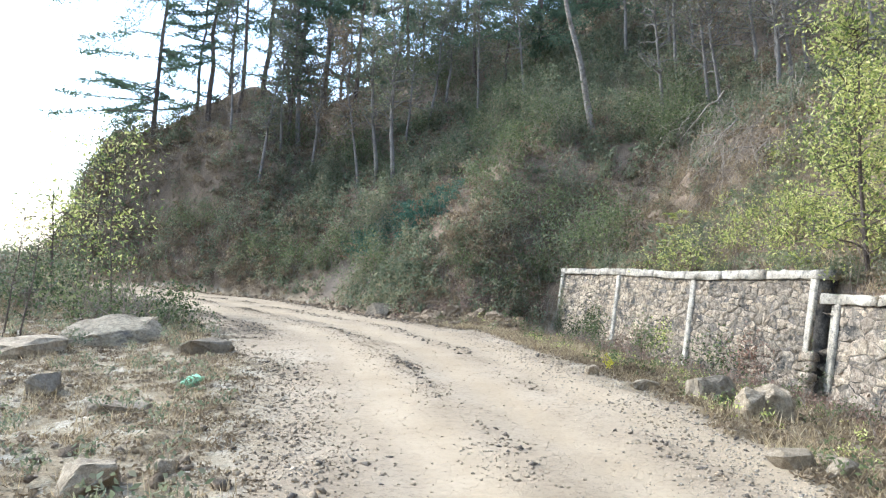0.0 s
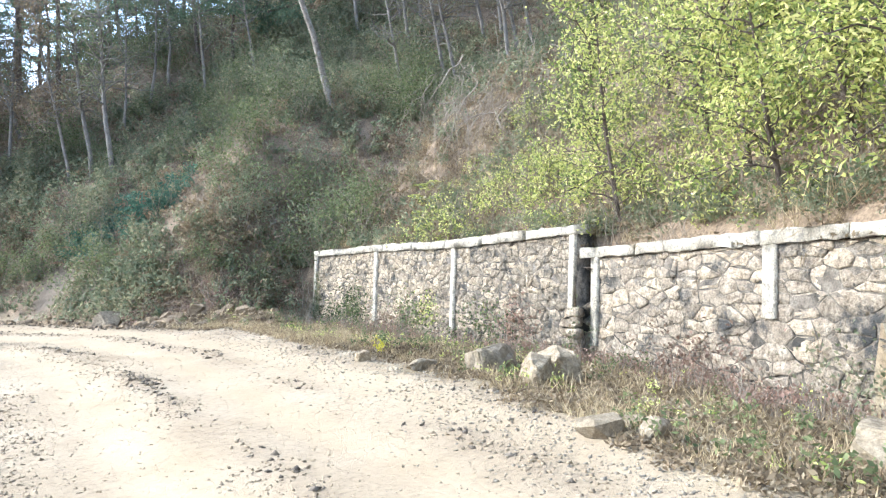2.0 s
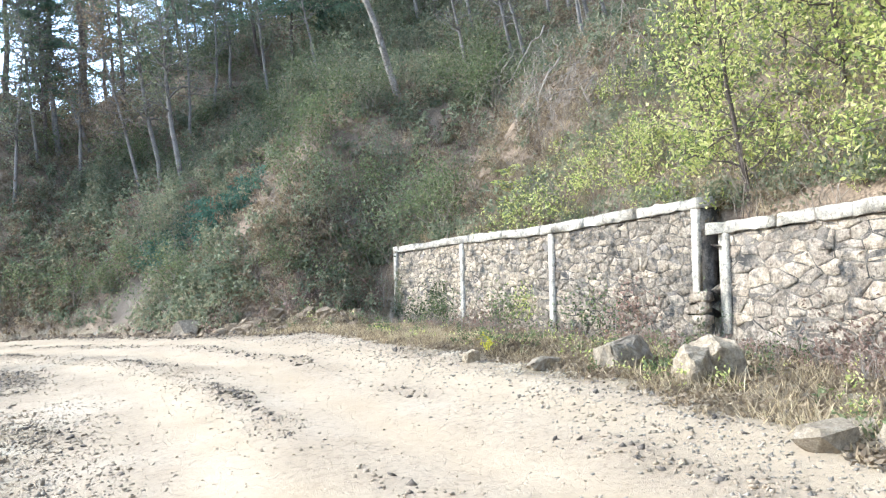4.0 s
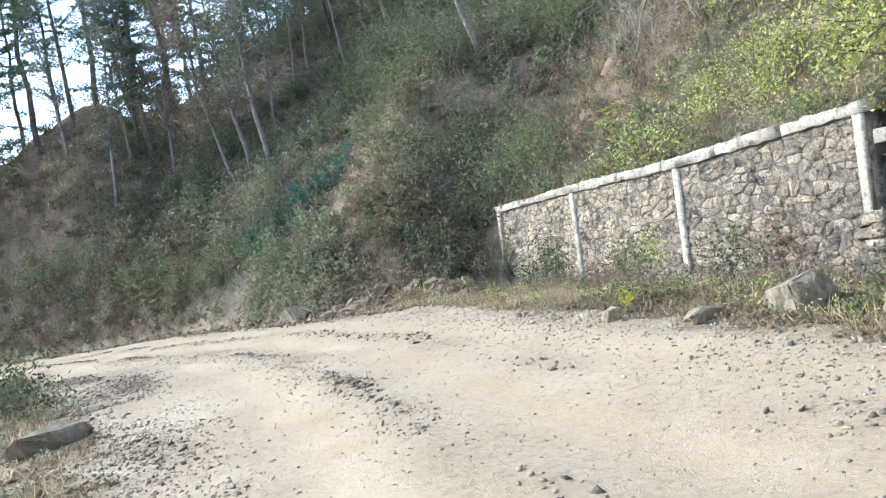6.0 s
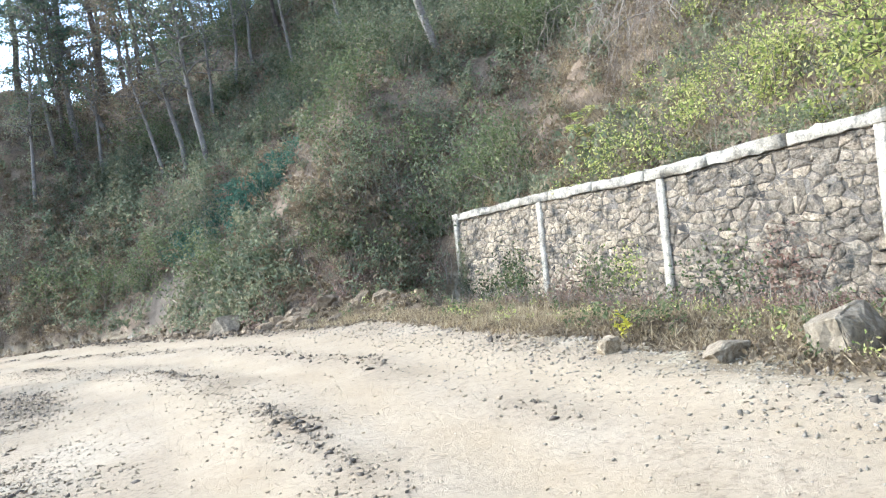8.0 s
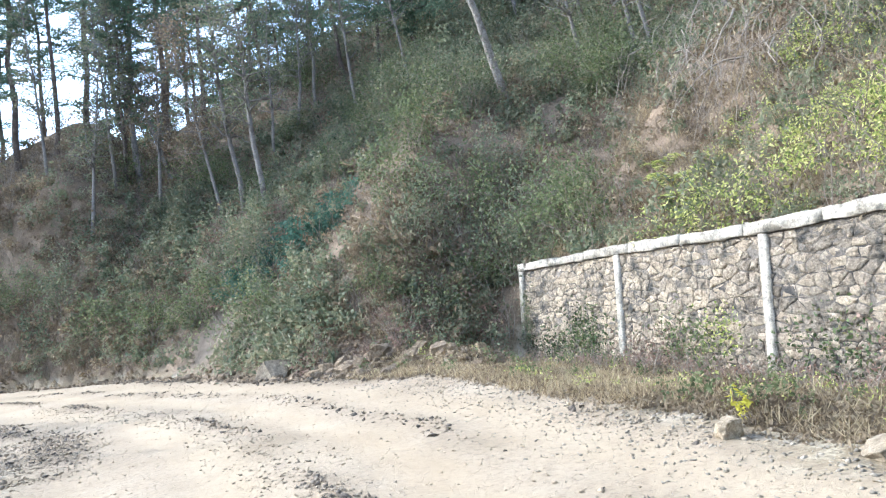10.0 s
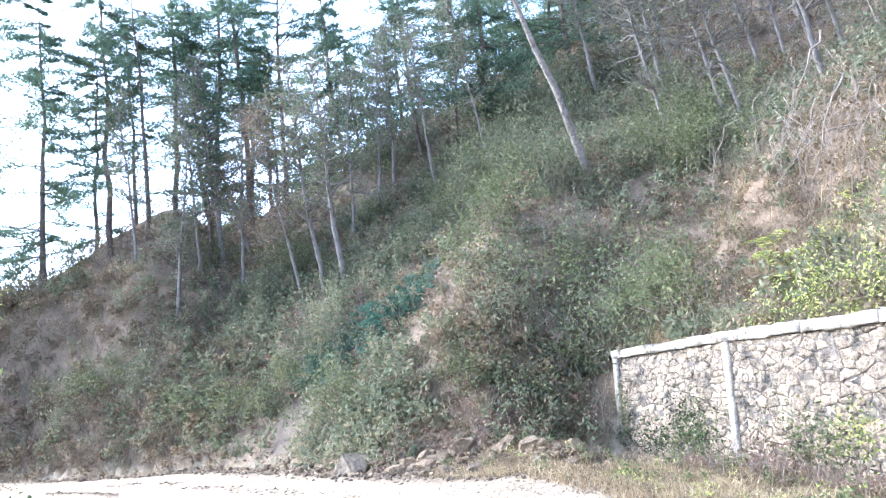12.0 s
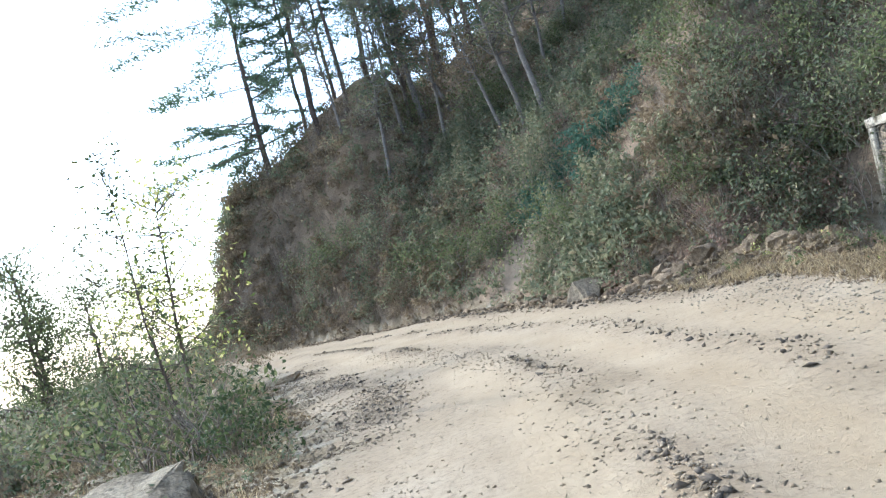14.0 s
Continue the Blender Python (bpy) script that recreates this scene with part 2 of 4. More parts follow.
def fbm(x, y, scale, octaves=4, shift=0):
    total, weight = 0.0, 0.0
    for k in range(octaves):
        total = total + vnoise(x, y, scale / 2**k, shift + k) * 0.5**k
        weight += 0.5**k
    return total / weight


def smooth(a, b, v):
    k = np.clip((np.asarray(v, float) - a) / (b - a), 0, 1)
    return k * k * (3 - 2 * k)


def mesh_of(name, verts, faces, material, smooth_shading=False):
    """A mesh from arrays; faces all of one corner count."""
    verts, faces = np.asarray(verts, np.float32), np.asarray(faces, np.int32)
    me = bpy.data.meshes.new(name)
    me.vertices.add(len(verts))
    me.vertices.foreach_set("co", verts.ravel())
    n, k = faces.shape
    me.loops.add(n * k)
    me.loops.foreach_set("vertex_index", faces.ravel())
    me.polygons.add(n)
    me.polygons.foreach_set("loop_start", np.arange(0, n * k, k, dtype=np.int32))
    me.update(calc_edges=True)
    me.validate()
    if smooth_shading:
        me.polygons.foreach_set("use_smooth", np.ones(n, bool))
    me.materials.append(material)
    return me


def part(name, me, parent, label=""):
    ob = new(name, me)
    ob.parent = parent
    if label:
        ob["label"] = label
    return ob


def unit(v):
    return v / np.maximum(np.linalg.norm(v, axis=-1, keepdims=True), 1e-9)


def leaves(centres, length, width, rng, up=0.3, ways=None):
    """Folded diamond leaves: four corners each, at random turns."""
    n = len(centres)
    way = unit(rng.normal(size=(n, 3)) + (0, 0, up)) if ways is None else unit(ways + rng.normal(size=(n, 3)) * 0.25)
    side = unit(np.cross(way, rng.normal(size=(n, 3))))
    fold = np.cross(way, side)
    L, W = (length * rng.uniform(0.6, 1.3, n))[:, None], (width * rng.uniform(0.6, 1.3, n))[:, None]
    a, c = centres - way * L / 2, centres + way * L / 2
    mid = centres + fold * W * 0.25
    v = np.stack([a, mid + side * W / 2, c, mid - side * W / 2], 1).reshape(-1, 3)
    return v, np.arange(4 * n).reshape(n, 4)


def joined(pieces):
    vs, fs, k = [], [], 0
    for v, f in pieces:
        vs.append(v)
        fs.append(f + k)
        k += len(v)
    return np.concatenate(vs), np.concatenate(fs)


def tube(points, radii, sides=6):
    """A tapered limb along points, of quads."""
    p = np.asarray(points, float)
    d = unit(np.gradient(p, axis=0))
    ref = np.array([0.31, 0.95, 0.05])
    u = unit(np.cross(d, ref))
    w = np.cross(d, u)
    ang = np.linspace(0, 2 * np.pi, sides, endpoint=False)
    ring = np.cos(ang)[None, :, None] * u[:, None] + np.sin(ang)[None, :, None] * w[:, None]
    v = (p[:, None] + ring * np.asarray(radii)[:, None, None]).reshape(-1, 3)
    i, j = np.meshgrid(np.arange(len(p) - 1), np.arange(sides), indexing="ij")
    a, b = i * sides + j, i * sides + (j + 1) % sides
    return v, np.stack([a, b, b + sides, a + sides], -1).reshape(-1, 4)


# ---- lie of the land ----
EDGE_Y = np.array([-60, 8.5, 16, 22, 28, 35, 42, 46, 49, 56, 64, 90])
EDGE_L = np.array([-9.0, -9.3, -9.4, -10.2, -12.0, -14.2, -18.8, -22.5, -24.5, -25, -21, -5])
RIDGE_Y = np.array([-60, 11.5, 14, 18, 20, 23.3, 26.5, 30, 34, 42, 46, 90])
RIDGE_X = np.array([-6.95, -6.95, -6.85, -6.7, -6.97, -7.4, -8.4, -9.7, -11.1, -17.0, -20.7, -20])
EDGE_RY = np.array([-60, 8.2, 9, 10.5, 12.8, 16.4, 21.6, 23.7, 27.2, 31, 36, 39, 43.5, 46, 49, 56, 64, 90])
EDGE_R = np.array([-4.8, -4.6, -4.4, -4.0, -3.5, -3.3, -2.9, -3.8, -5.3, -6.4, -8.7, -11.6, -15.2, -18.9, -20.2, -18.6, -14, 2])
FOOT = np.array([(-4.0, -4.2), (0.55, 13.85), (0.35, 14.0), (0.35, 24.9), (-1.2, 25.2), (-3.0, 25.6), (-4.4, 27.6), (-5.6, 31), (-7.8, 36), (-10.8, 39.6), (-15.0, 44.0), (-19.2, 46.4), (-20.6, 49.5), (-18.5, 56), (-13, 64), (3, 82)])
WALL_END, BEND = 24.9, 13.85


def wall_face(y):
    """Where the wall's face meets the ground, along its run."""
    return np.where(np.asarray(y) > BEND, 0.0, 0.22 - 0.21 * (BEND - np.asarray(y)))


def foot_distance(x, y):
    """Metres behind the foot of the bank, 0 in front of it."""
    best = np.full(np.shape(x), 1e9)
    for (ax, ay), (bx, by) in zip(FOOT[:-1], FOOT[1:]):
        dx, dy = bx - ax, by - ay
        k = np.clip(((x - ax) * dx + (y - ay) * dy) / (dx * dx + dy * dy), 0, 1)
        best = np.minimum(best, np.hypot(x - ax - k * dx, y - ay - k * dy))
    loop = np.concatenate([FOOT, [(400, 500), (400, -60), (-5, -60)]])
    inside = np.zeros(np.shape(x), bool)
    for (ax, ay), (bx, by) in zip(loop, np.roll(loop, -1, 0)):
        if ay != by:
            inside ^= ((ay > y) != (by > y)) & (x < (bx - ax) * (y - ay) / (by - ay) + ax)
    return np.where(inside, best, 0)


def land(x, y, detail=True):
    """Height, road share and hill share of the ground."""
    x, y = np.asarray(x, float), np.asarray(y, float)
    left, right = np.interp(y, EDGE_Y, EDGE_L), np.interp(y, EDGE_RY, EDGE_R)
    wob = (fbm(x, y, 2.2, 3) - 0.5) * 1.4
    share = smooth(-0.35, 0.5, np.minimum(x - left, right - x) + wob)
    z = 0.2 + 0.04 * np.clip(x + 6.5, -5, 3.5) - 0.1 * smooth(18, 30, y)
    fall = np.clip(left - 0.3 - x, 0, None)
    z = z - 0.05 * fall - 0.012 * np.clip(fall - 3, 0, 25) ** 1.6
    z = z - 0.06 * np.clip(fall - 12, 0, 300)
    d = foot_distance(x, y)
    nose = smooth(37, 46, y) * smooth(-6, -12, x)
    walled = smooth(27.0, 24.4, y) * smooth(-0.7, 0.5, x - wall_face(y))
    steep = 1.05 + 1.75 * nose - 0.2 * walled
    reach = 5.2 - 2.2 * nose
    flare = np.clip(d, 0, reach) - 0.55 * np.minimum(np.clip(d, 0, reach), 0.9) * nose
    far = 0.2 + 1.8 * walled + steep * flare + 0.75 * np.clip(d - reach, 0, 22) + 0.15 * np.clip(d - reach - 22, 0, 60)
    up = np.where(d > 0, far, -99)
    hill = np.maximum((up > z).astype(float), 0.75 * smooth(2.5, 7, fall + wob))
    if detail:
        rough = (fbm(x, y, 3.2, 4, 2) - 0.5) * 1.5 + (fbm(x, y, 0.7, 3, 5) - 0.5) * 0.35
        up = np.where(up > -50, up + rough * smooth(0, 2.5, d), up)
        rut = np.sin((x - left) * 2.1 + fbm(x, y, 6, 2, 9) * 5) * 0.018
        bed, loose = tracks(x, y)
        z = z + share * (0.025 * loose * fbm(x, y, 0.35, 2, 31) * 2 - 0.018 * bed)
        u, v = -0.454 * (x + 2.3) + 0.891 * (y - 22.3), 0.891 * (x + 2.3) + 0.454 * (y - 22.3)
        z = z + 0.42 * smooth(-0.2, 1.2, u) * smooth(5.6, 3.4, u) * np.exp(-(((v - 0.85) / 0.6) ** 2))
        z = z + (fbm(x, y, 0.9, 4, 3) - 0.5) * (0.05 + 0.16 * (1 - share)) + rut * share
        z = z - 0.115 * np.clip(x - right, 0, 4) + 0.12 * smooth(0.3, 1.4, x - right) * fbm(x, y, 1.1, 2, 6)
    return np.maximum(z, up), share * (1 - hill), hill


def tracks(x, y):
    """Smooth wheel tracks, and the loose earth thrown up between them."""
    rel = x - np.interp(y, RIDGE_Y, RIDGE_X) + (fbm(x, y, 1.6, 3, 21) - 0.5) * 0.35
    smooth_bed = np.exp(-(((rel + 0.72) / 0.38) ** 4)) + 0.9 * np.exp(-(((rel - 0.85) / 0.34) ** 4)) + 0.6 * np.exp(-(((rel - 2.3) / 0.4) ** 4))
    loose = (0.35 + 0.65 * smooth(10, 14.5, y)) * np.exp(-((rel / 0.17) ** 2)) + 0.8 * np.exp(-(((rel + 1.95) / 0.5) ** 2)) + 0.5 * np.exp(-(((rel - 1.6) / 0.22) ** 2)) + 0.7 * np.exp(-(((rel - 3.3) / 0.5) ** 2))
    loose = np.clip(loose, 0, 1) * smooth(0.34, 0.62, fbm(x, y * 0.6, 1.3, 4, 14))
    return np.clip(smooth_bed, 0, 1) * (1 - loose), loose


def height(x, y):
    return land(x, y)[0]


def bare_earth(x, y):
    """Slipped earth: the scar on the bank, and broken patches on the slope above the wall."""
    scar = smooth(1.25, 0.7, np.hypot((x + 5.75) / 0.8, (y - 33.6) / 1.1) + (fbm(x, y, 0.6, 3, 41) - 0.5) * 0.8)
    slope = smooth(0.5, 0.62, fbm(x, y, 1.8, 4, 43)) * smooth(0.4, 1.2, x) * smooth(9.5, 6.5, x) * smooth(23, 20, y)
    return np.maximum(scar, 0.35 * slope)


def build_ground():
    def lines(marks):
        return np.unique(np.round(np.concatenate([np.arange(a, b, s) for a, b, s in marks]), 4))

    xs = lines([(-3000, -200, 400), (-200, -60, 14), (-60, -20, 2), (-20, -12, 0.4), (-12, -2.4, 0.16), (-2.4, 1.6, 0.2), (1.6, 24, 0.5), (24, 60, 3), (60, 200, 20), (200, 3001, 400)])
    ys = lines([(-3000, -200, 400), (-200, -40, 16), (-40, 1, 2), (1, 22, 0.16), (22, 34, 0.25), (34, 66, 0.5), (66, 110, 3), (110, 300, 20), (300, 3001, 400)])
    X, Y = np.meshgrid(xs, ys, indexing="ij")
    Z, road, hill = land(X, Y)
    idx = np.arange(X.size).reshape(X.shape)
    quads = np.stack([idx[:-1, :-1], idx[1:, :-1], idx[1:, 1:], idx[:-1, 1:]], -1).reshape(-1, 4)
    co = np.stack([X, Y, Z], -1).reshape(-1, 3)
    on_road = road.ravel()[quads].mean(1) > 0.45
    for name, pick, label in (("road", on_road, "dusty unpaved road of pale trodden earth with wheel ruts"), ("ground", ~on_road, "stony verge and leaf-littered hillside earth")):
        used, inverse = np.unique(quads[pick], return_inverse=True)
        me = mesh_of(name, co[used], inverse.reshape(-1, 4), EARTH, True)
        for key, val in (("road_share", road), ("hill_share", hill), ("track", tracks(X, Y)[0]), ("ridge", tracks(X, Y)[1]), ("bare", bare_earth(X, Y))):
            me.attributes.new(key, "FLOAT", "POINT").data.foreach_set("value", val.ravel()[used].astype(np.float32))
        tagged(new(name, me), label, "road" if name == "road" else "ground", kind="structure")


build_ground()

# ---- stone retaining wall ----
BATTER = 0.06


def on_wall(y, z, proud=0.0):
    """A place on the wall's leaning face."""
    return np.stack(np.broadcast_arrays(wall_face(y) + BATTER * np.asarray(z) - proud, y, z), -1)


def wall_top(y):
    """Underside of the cap."""
    y = np.asarray(y)
    rise = 0.15 * np.clip((17.6 - y) / 3.6, 0, 1) - 0.07 * np.clip((y - 21.2) / 3.7, 0, 1)
    return np.where(y > BEND + 0.05, 2.07 + rise, 1.80 + 0.030 * (BEND - y))


def box_along(y0, y1, z0, z1, back, proud, wear=0.0, steps=1, rng=None):
    """A block that follows the wall's face; its outer edges worn by a little noise."""
    ys = np.linspace(y0, y1, steps + 1)
    rows = []
    for y in ys:
        a = z0(y) if callable(z0) else z0
        b = z1(y) if callable(z1) else z1
        jit = (lambda: rng.normal() * wear) if wear else (lambda: 0.0)
        c = 0.01
        ring = [(-back, a), (proud - c, a), (proud, a + c), (proud, b - c), (proud - c, b), (-back, b)]
        rows.append([on_wall(y, q + jit(), p + jit()) for p, q in ring])
    v = np.array(rows).reshape(-1, 3)
    k = 6
    f = [[i * k + j, i * k + (j + 1) % k, (i + 1) * k + (j + 1) % k, (i + 1) * k + j] for i in range(steps) for j in range(k)]
    e = steps * k
    f += [[0, 5, 2, 1], [5, 4, 3, 2], [e, e + 1, e + 2, e + 5], [e + 5, e + 2, e + 3, e + 4]]
    return v, np.array(f)


def cells(s0, s1, z0, z1, size, rng):
    """Irregular cells that fill a rectangle: each the part of it nearest to one seed."""
    nx, nz = int((s1 - s0) / size[0]), int((z1 - z0) / size[1])
    gx, gz = np.meshgrid(np.arange(nx) + 0.5, np.arange(nz) + 0.5, indexing="ij")
    gx = gx + 0.5 * (np.arange(nz) % 2)[None] - 0.25
    p = np.stack([(gx + rng.uniform(-0.42, 0.42, gx.shape)) * (s1 - s0) / nx, (gz + rng.uniform(-0.24, 0.24, gx.shape)) * (z1 - z0) / nz], -1).reshape(-1, 2)
    p = p[rng.random(len(p)) > 0.30]
    stretch = np.array([1.0, size[0] / size[1]])
    q, out = p * stretch, []
    for n, c in enumerate(q):
        poly = [np.array(v) * stretch for v in ((0, 0), (s1 - s0, 0), (s1 - s0, z1 - z0), (0, z1 - z0))]
        for m in np.argsort(((q - c) ** 2).sum(1))[1:14]:
            mid, way = (q[m] + c) / 2, q[m] - c
            cut = []
            for a, b in zip(poly, poly[1:] + poly[:1]):
                da, db = (a - mid) @ way, (b - mid) @ way
                if da <= 0:
                    cut.append(a)
                if da * db < 0:
                    cut.append(a + (b - a) * da / (da - db))
            poly = cut
            if len(poly) < 3:
                break
        if len(poly) >= 3:
            out.append(np.array(poly) / stretch + (s0, z0))
    return out


def stone_piece(poly, rng):
    """One masonry stone: its outline drawn in from the joint, a rounded shoulder and an uneven face."""
    mids = (poly + np.roll(poly, -1, 0)) / 2 + rng.normal(size=poly.shape) * 0.010
    poly = np.stack([poly + rng.normal(size=poly.shape) * 0.005, mids], 1).reshape(-1, 2)
    c = poly.mean(0)
    reach = np.linalg.norm(poly - c, axis=1, keepdims=True)
    outer = c + (poly - c) * np.clip(1 - rng.uniform(0.002, 0.02) / reach, 0.5, 1)
    inner = c + (poly - c) * np.clip(1 - rng.uniform(0.018, 0.034) / reach, 0.3, 1)
    proud = rng.uniform(0.008, 0.028)
    n = len(poly)
    tilt = rng.normal(size=2) * 0.035
    rise = proud + (inner - c) @ tilt + rng.normal(size=n) * 0.005
    v = np.concatenate([on_wall(outer[:, 0], outer[:, 1], -0.03), on_wall(outer[:, 0], outer[:, 1], proud * 0.7), on_wall(inner[:, 0], inner[:, 1], rise), on_wall(c[0:1], c[1:2], proud + rng.normal() * 0.006)])
    f = []
    for i in range(n):
        j = (i + 1) % n
        f += [(i, j, n + j), (i, n + j, n + i), (n + i, n + j, 2 * n + j), (n + i, 2 * n + j, 2 * n + i), (2 * n + i, 2 * n + j, 3 * n)]
    return v, np.array(f)


def build_wall():
    rng = np.random.default_rng(21)
    for title, y0, y1, posts, label in (
        ("wall_far", 14.0, WALL_END, ((21.2, -0.15), (17.75, -0.15), (14.08, 0.93), (24.8, 0.3)), "old rubble-stone retaining wall with whitewashed posts and cap, blackened by damp"),
        ("wall_near", -4.0, BEND, ((13.72, 0.3), (9.9, 1.0), (6.0, 1.0), (2.0, 1.0), (-2.0, 1.0)), "lower rubble-stone retaining wall leaning to the road, whitewashed cap and posts"),
    ):
        wall = tagged(new(title), label, "wall", kind="structure")
        v, f = box_along(y0, y1, -0.4, wall_top, 0.38, 0.008, steps=24)
        old = title == "wall_far"
        part("core", mesh_of("core", v, f, DAMP_MORTAR if old else MORTAR), wall)
        edges = np.linspace(y1 + 0.03, y0 - 0.03, int((y1 - y0) / 1.25) + 1)
        for n, (b, a) in enumerate(zip(edges[:-1], edges[1:])):
            lift = rng.normal() * 0.012
            top = lambda y, lift=lift: wall_top(y) + 0.165 + lift
            v, f = box_along(a + 0.006, b - 0.004, lambda y: wall_top(y) + 0.003, top, 0.40, 0.065, 0.011, 9, rng)
            part("cap_block", mesh_of("cap_block", v, f, CONCRETE), wall)
        for y, low in posts:
            wide = 0.072 if title == "wall_far" and y < 24 else 0.10
            if y > 24:
                wide = 0.06
            v, f = box_along(y - wide, y + wide, low, lambda q: wall_top(q) - 0.003, 0.05, 0.07, 0.008, 3, rng)
            part("post", mesh_of("post", v, f, CONCRETE), wall)
        if old:
            for y, z, w, h in ((14.05, 0.80, 0.34, 0.15), (14.12, 0.62, 0.44, 0.15), (14.02, 0.45, 0.30, 0.14), (14.16, 0.28, 0.48, 0.15), (14.05, 0.11, 0.36, 0.15)):
                v, f = box_along(y - w / 2, y + w / 2, z, z + h, 0.06, 0.07 + 0.05 * rng.random(), 0.02, 3, rng)
                part("corner_stone", mesh_of("corner_stone", v, f, STONE), wall)
        near, rest = [], []
        for poly in cells(y0, y1, -0.1, float(wall_top(y0 + 0.2)) - 0.01, (0.2, 0.115) if old else (0.29, 0.14), rng):
            poly[:, 1] = np.minimum(poly[:, 1], wall_top(poly[:, 0]) - 0.012)
            piece = stone_piece(poly, rng)
            keep = (title == "wall_far" and poly[:, 0].mean() > 14.0) or (title == "wall_near" and poly[:, 0].mean() > 7.5)
            (near if keep and len(near) < 300 else rest).append(piece)
        for v, f in near:
            part("stone", mesh_of("stone", v, f, DAMP_STONE if old else STONE), wall)
        if rest:
            tagged(part("stones", mesh_of("stones", *joined(rest), DAMP_STONE if old else STONE), wall), kind="stuff")


# ---- rocks ----
def rock_mesh(name, seed, material, detail=3, cuts=14, squash=(1, 1, 0.6), rough=0.13, boxy=0.55):
    """A broken rock: the hull of a few points, its edges chipped and its faces roughened."""
    rng = np.random.default_rng(seed)
    bm = bmesh.new()
    pts = unit(rng.normal(size=(cuts + 12, 3)))
    pts = np.sign(pts) * np.abs(pts) ** boxy * rng.uniform(0.68, 0.88, (cuts + 12, 1))
    for p in pts:
        bm.verts.new(p)
    hull = bmesh.ops.convex_hull(bm, input=bm.verts)
    loose = [g for g in hull["geom_interior"] + hull["geom_unused"] if isinstance(g, bmesh.types.BMVert)]
    bmesh.ops.delete(bm, geom=list(set(loose)), context="VERTS")
    bmesh.ops.bevel(bm, geom=list(bm.edges), offset=0.035, segments=1, affect="EDGES", clamp_overlap=True)
    bmesh.ops.triangulate(bm, faces=list(bm.faces))
    if detail > 2:
        bmesh.ops.subdivide_edges(bm, edges=list(bm.edges), cuts=2 if detail == 3 else 4, use_grid_fill=True)
        bmesh.ops.triangulate(bm, faces=list(bm.faces))
    off = Vector(rng.uniform(0, 50, 3))
    for v in bm.verts:
        p = Vector(v.co)
        p = p * (1 + rough * (noise.fractal(p * 1.9 + off, 1.0, 2.0, 4) + 0.4 * noise.fractal(p * 7 + off, 1.0, 2.0, 2)))
        v.co = Vector((p.x * squash[0], p.y * squash[1], p.z * squash[2]))
    me = bpy.data.meshes.new(name)
    bm.to_mesh(me)
    bm.free()
    me.materials.append(material)
    return me


def boulder_mesh(name, seed, material):
    """A broad wedge of rock: low flank, sloping top, steep broken front."""
    corners = ((-1.3, -0.6, 0), (-1.2, 0.7, 0), (1.1, -0.75, 0), (1.25, 0.7, 0), (-1.2, -0.45, 0.22), (-0.9, 0.6, 0.55), (-0.3, -0.7, 0.42), (0.1, 0.5, 0.92), (0.6, -0.62, 0.6), (1.05, 0.35, 0.9), (1.18, -0.55, 0.35), (0.0, -0.9, 0.05))
    bm = bmesh.new()
    for c in corners:
        bm.verts.new(c)
    bmesh.ops.convex_hull(bm, input=bm.verts)
    bmesh.ops.bevel(bm, geom=list(bm.edges), offset=0.03, segments=1, affect="EDGES", clamp_overlap=True)
    bmesh.ops.triangulate(bm, faces=list(bm.faces))
    bmesh.ops.subdivide_edges(bm, edges=list(bm.edges), cuts=4, use_grid_fill=True)
    bmesh.ops.triangulate(bm, faces=list(bm.faces))
    bm.normal_update()
    shifts = []
    for v in bm.verts:
        p = Vector(v.co) + Vector((seed, 0, 0))
        crack = -0.10 * max(0.0, 1 - abs(noise.noise(p * 1.1 + Vector((0, 9, 0)))) * 9)
        ledge = 0.05 * noise.fractal(Vector((p.x, p.y, p.z * 4)) * 1.6, 1.0, 2.0, 4) + 0.018 * noise.fractal(p * 9, 1.0, 2.0, 3)
        shifts.append(v.normal * (crack + ledge))
    for v, d in zip(bm.verts, shifts):
        v.co += d
    me = bpy.data.meshes.new(name)
    bm.to_mesh(me)
    bm.free()
    me.materials.append(material)
    return me


def place_rock(name, seed, x, y, size, squash, turn, label, sink=0.25, detail=3, material=None, cuts=14, boxy=0.55):
    me = rock_mesh(name, seed, material or ROCK, detail, cuts, squash, 0.13 if cuts > 8 else 0.07, boxy)
    low = min(v.co.z for v in me.vertices) * size
    ob = tagged(new(name, me), label, "rock")
    ob.matrix_world = pose(x, y, float(height(x, y)) - low - (sink + 0.22) * size * squash[2], 0, 0, turn) @ Matrix.Scale(size, 4)
    return ob


# ---- plants ----
def clump(rng, n, radius, tall, length, width, up=0.3):
    """Leaf places in an uneven, open heap about the origin."""
    lobes = rng.normal(size=(max(3, n // 40), 3)) * (radius * 0.5, radius * 0.5, tall * 0.25) + (0, 0, tall * 0.5)
    which = rng.integers(0, len(lobes), n)
    c = lobes[which] + rng.normal(size=(n, 3)) * (radius * 0.22, radius * 0.22, tall * 0.16)
    c[:, 2] = np.abs(c[:, 2])
    return leaves(c, length, width, rng, up)


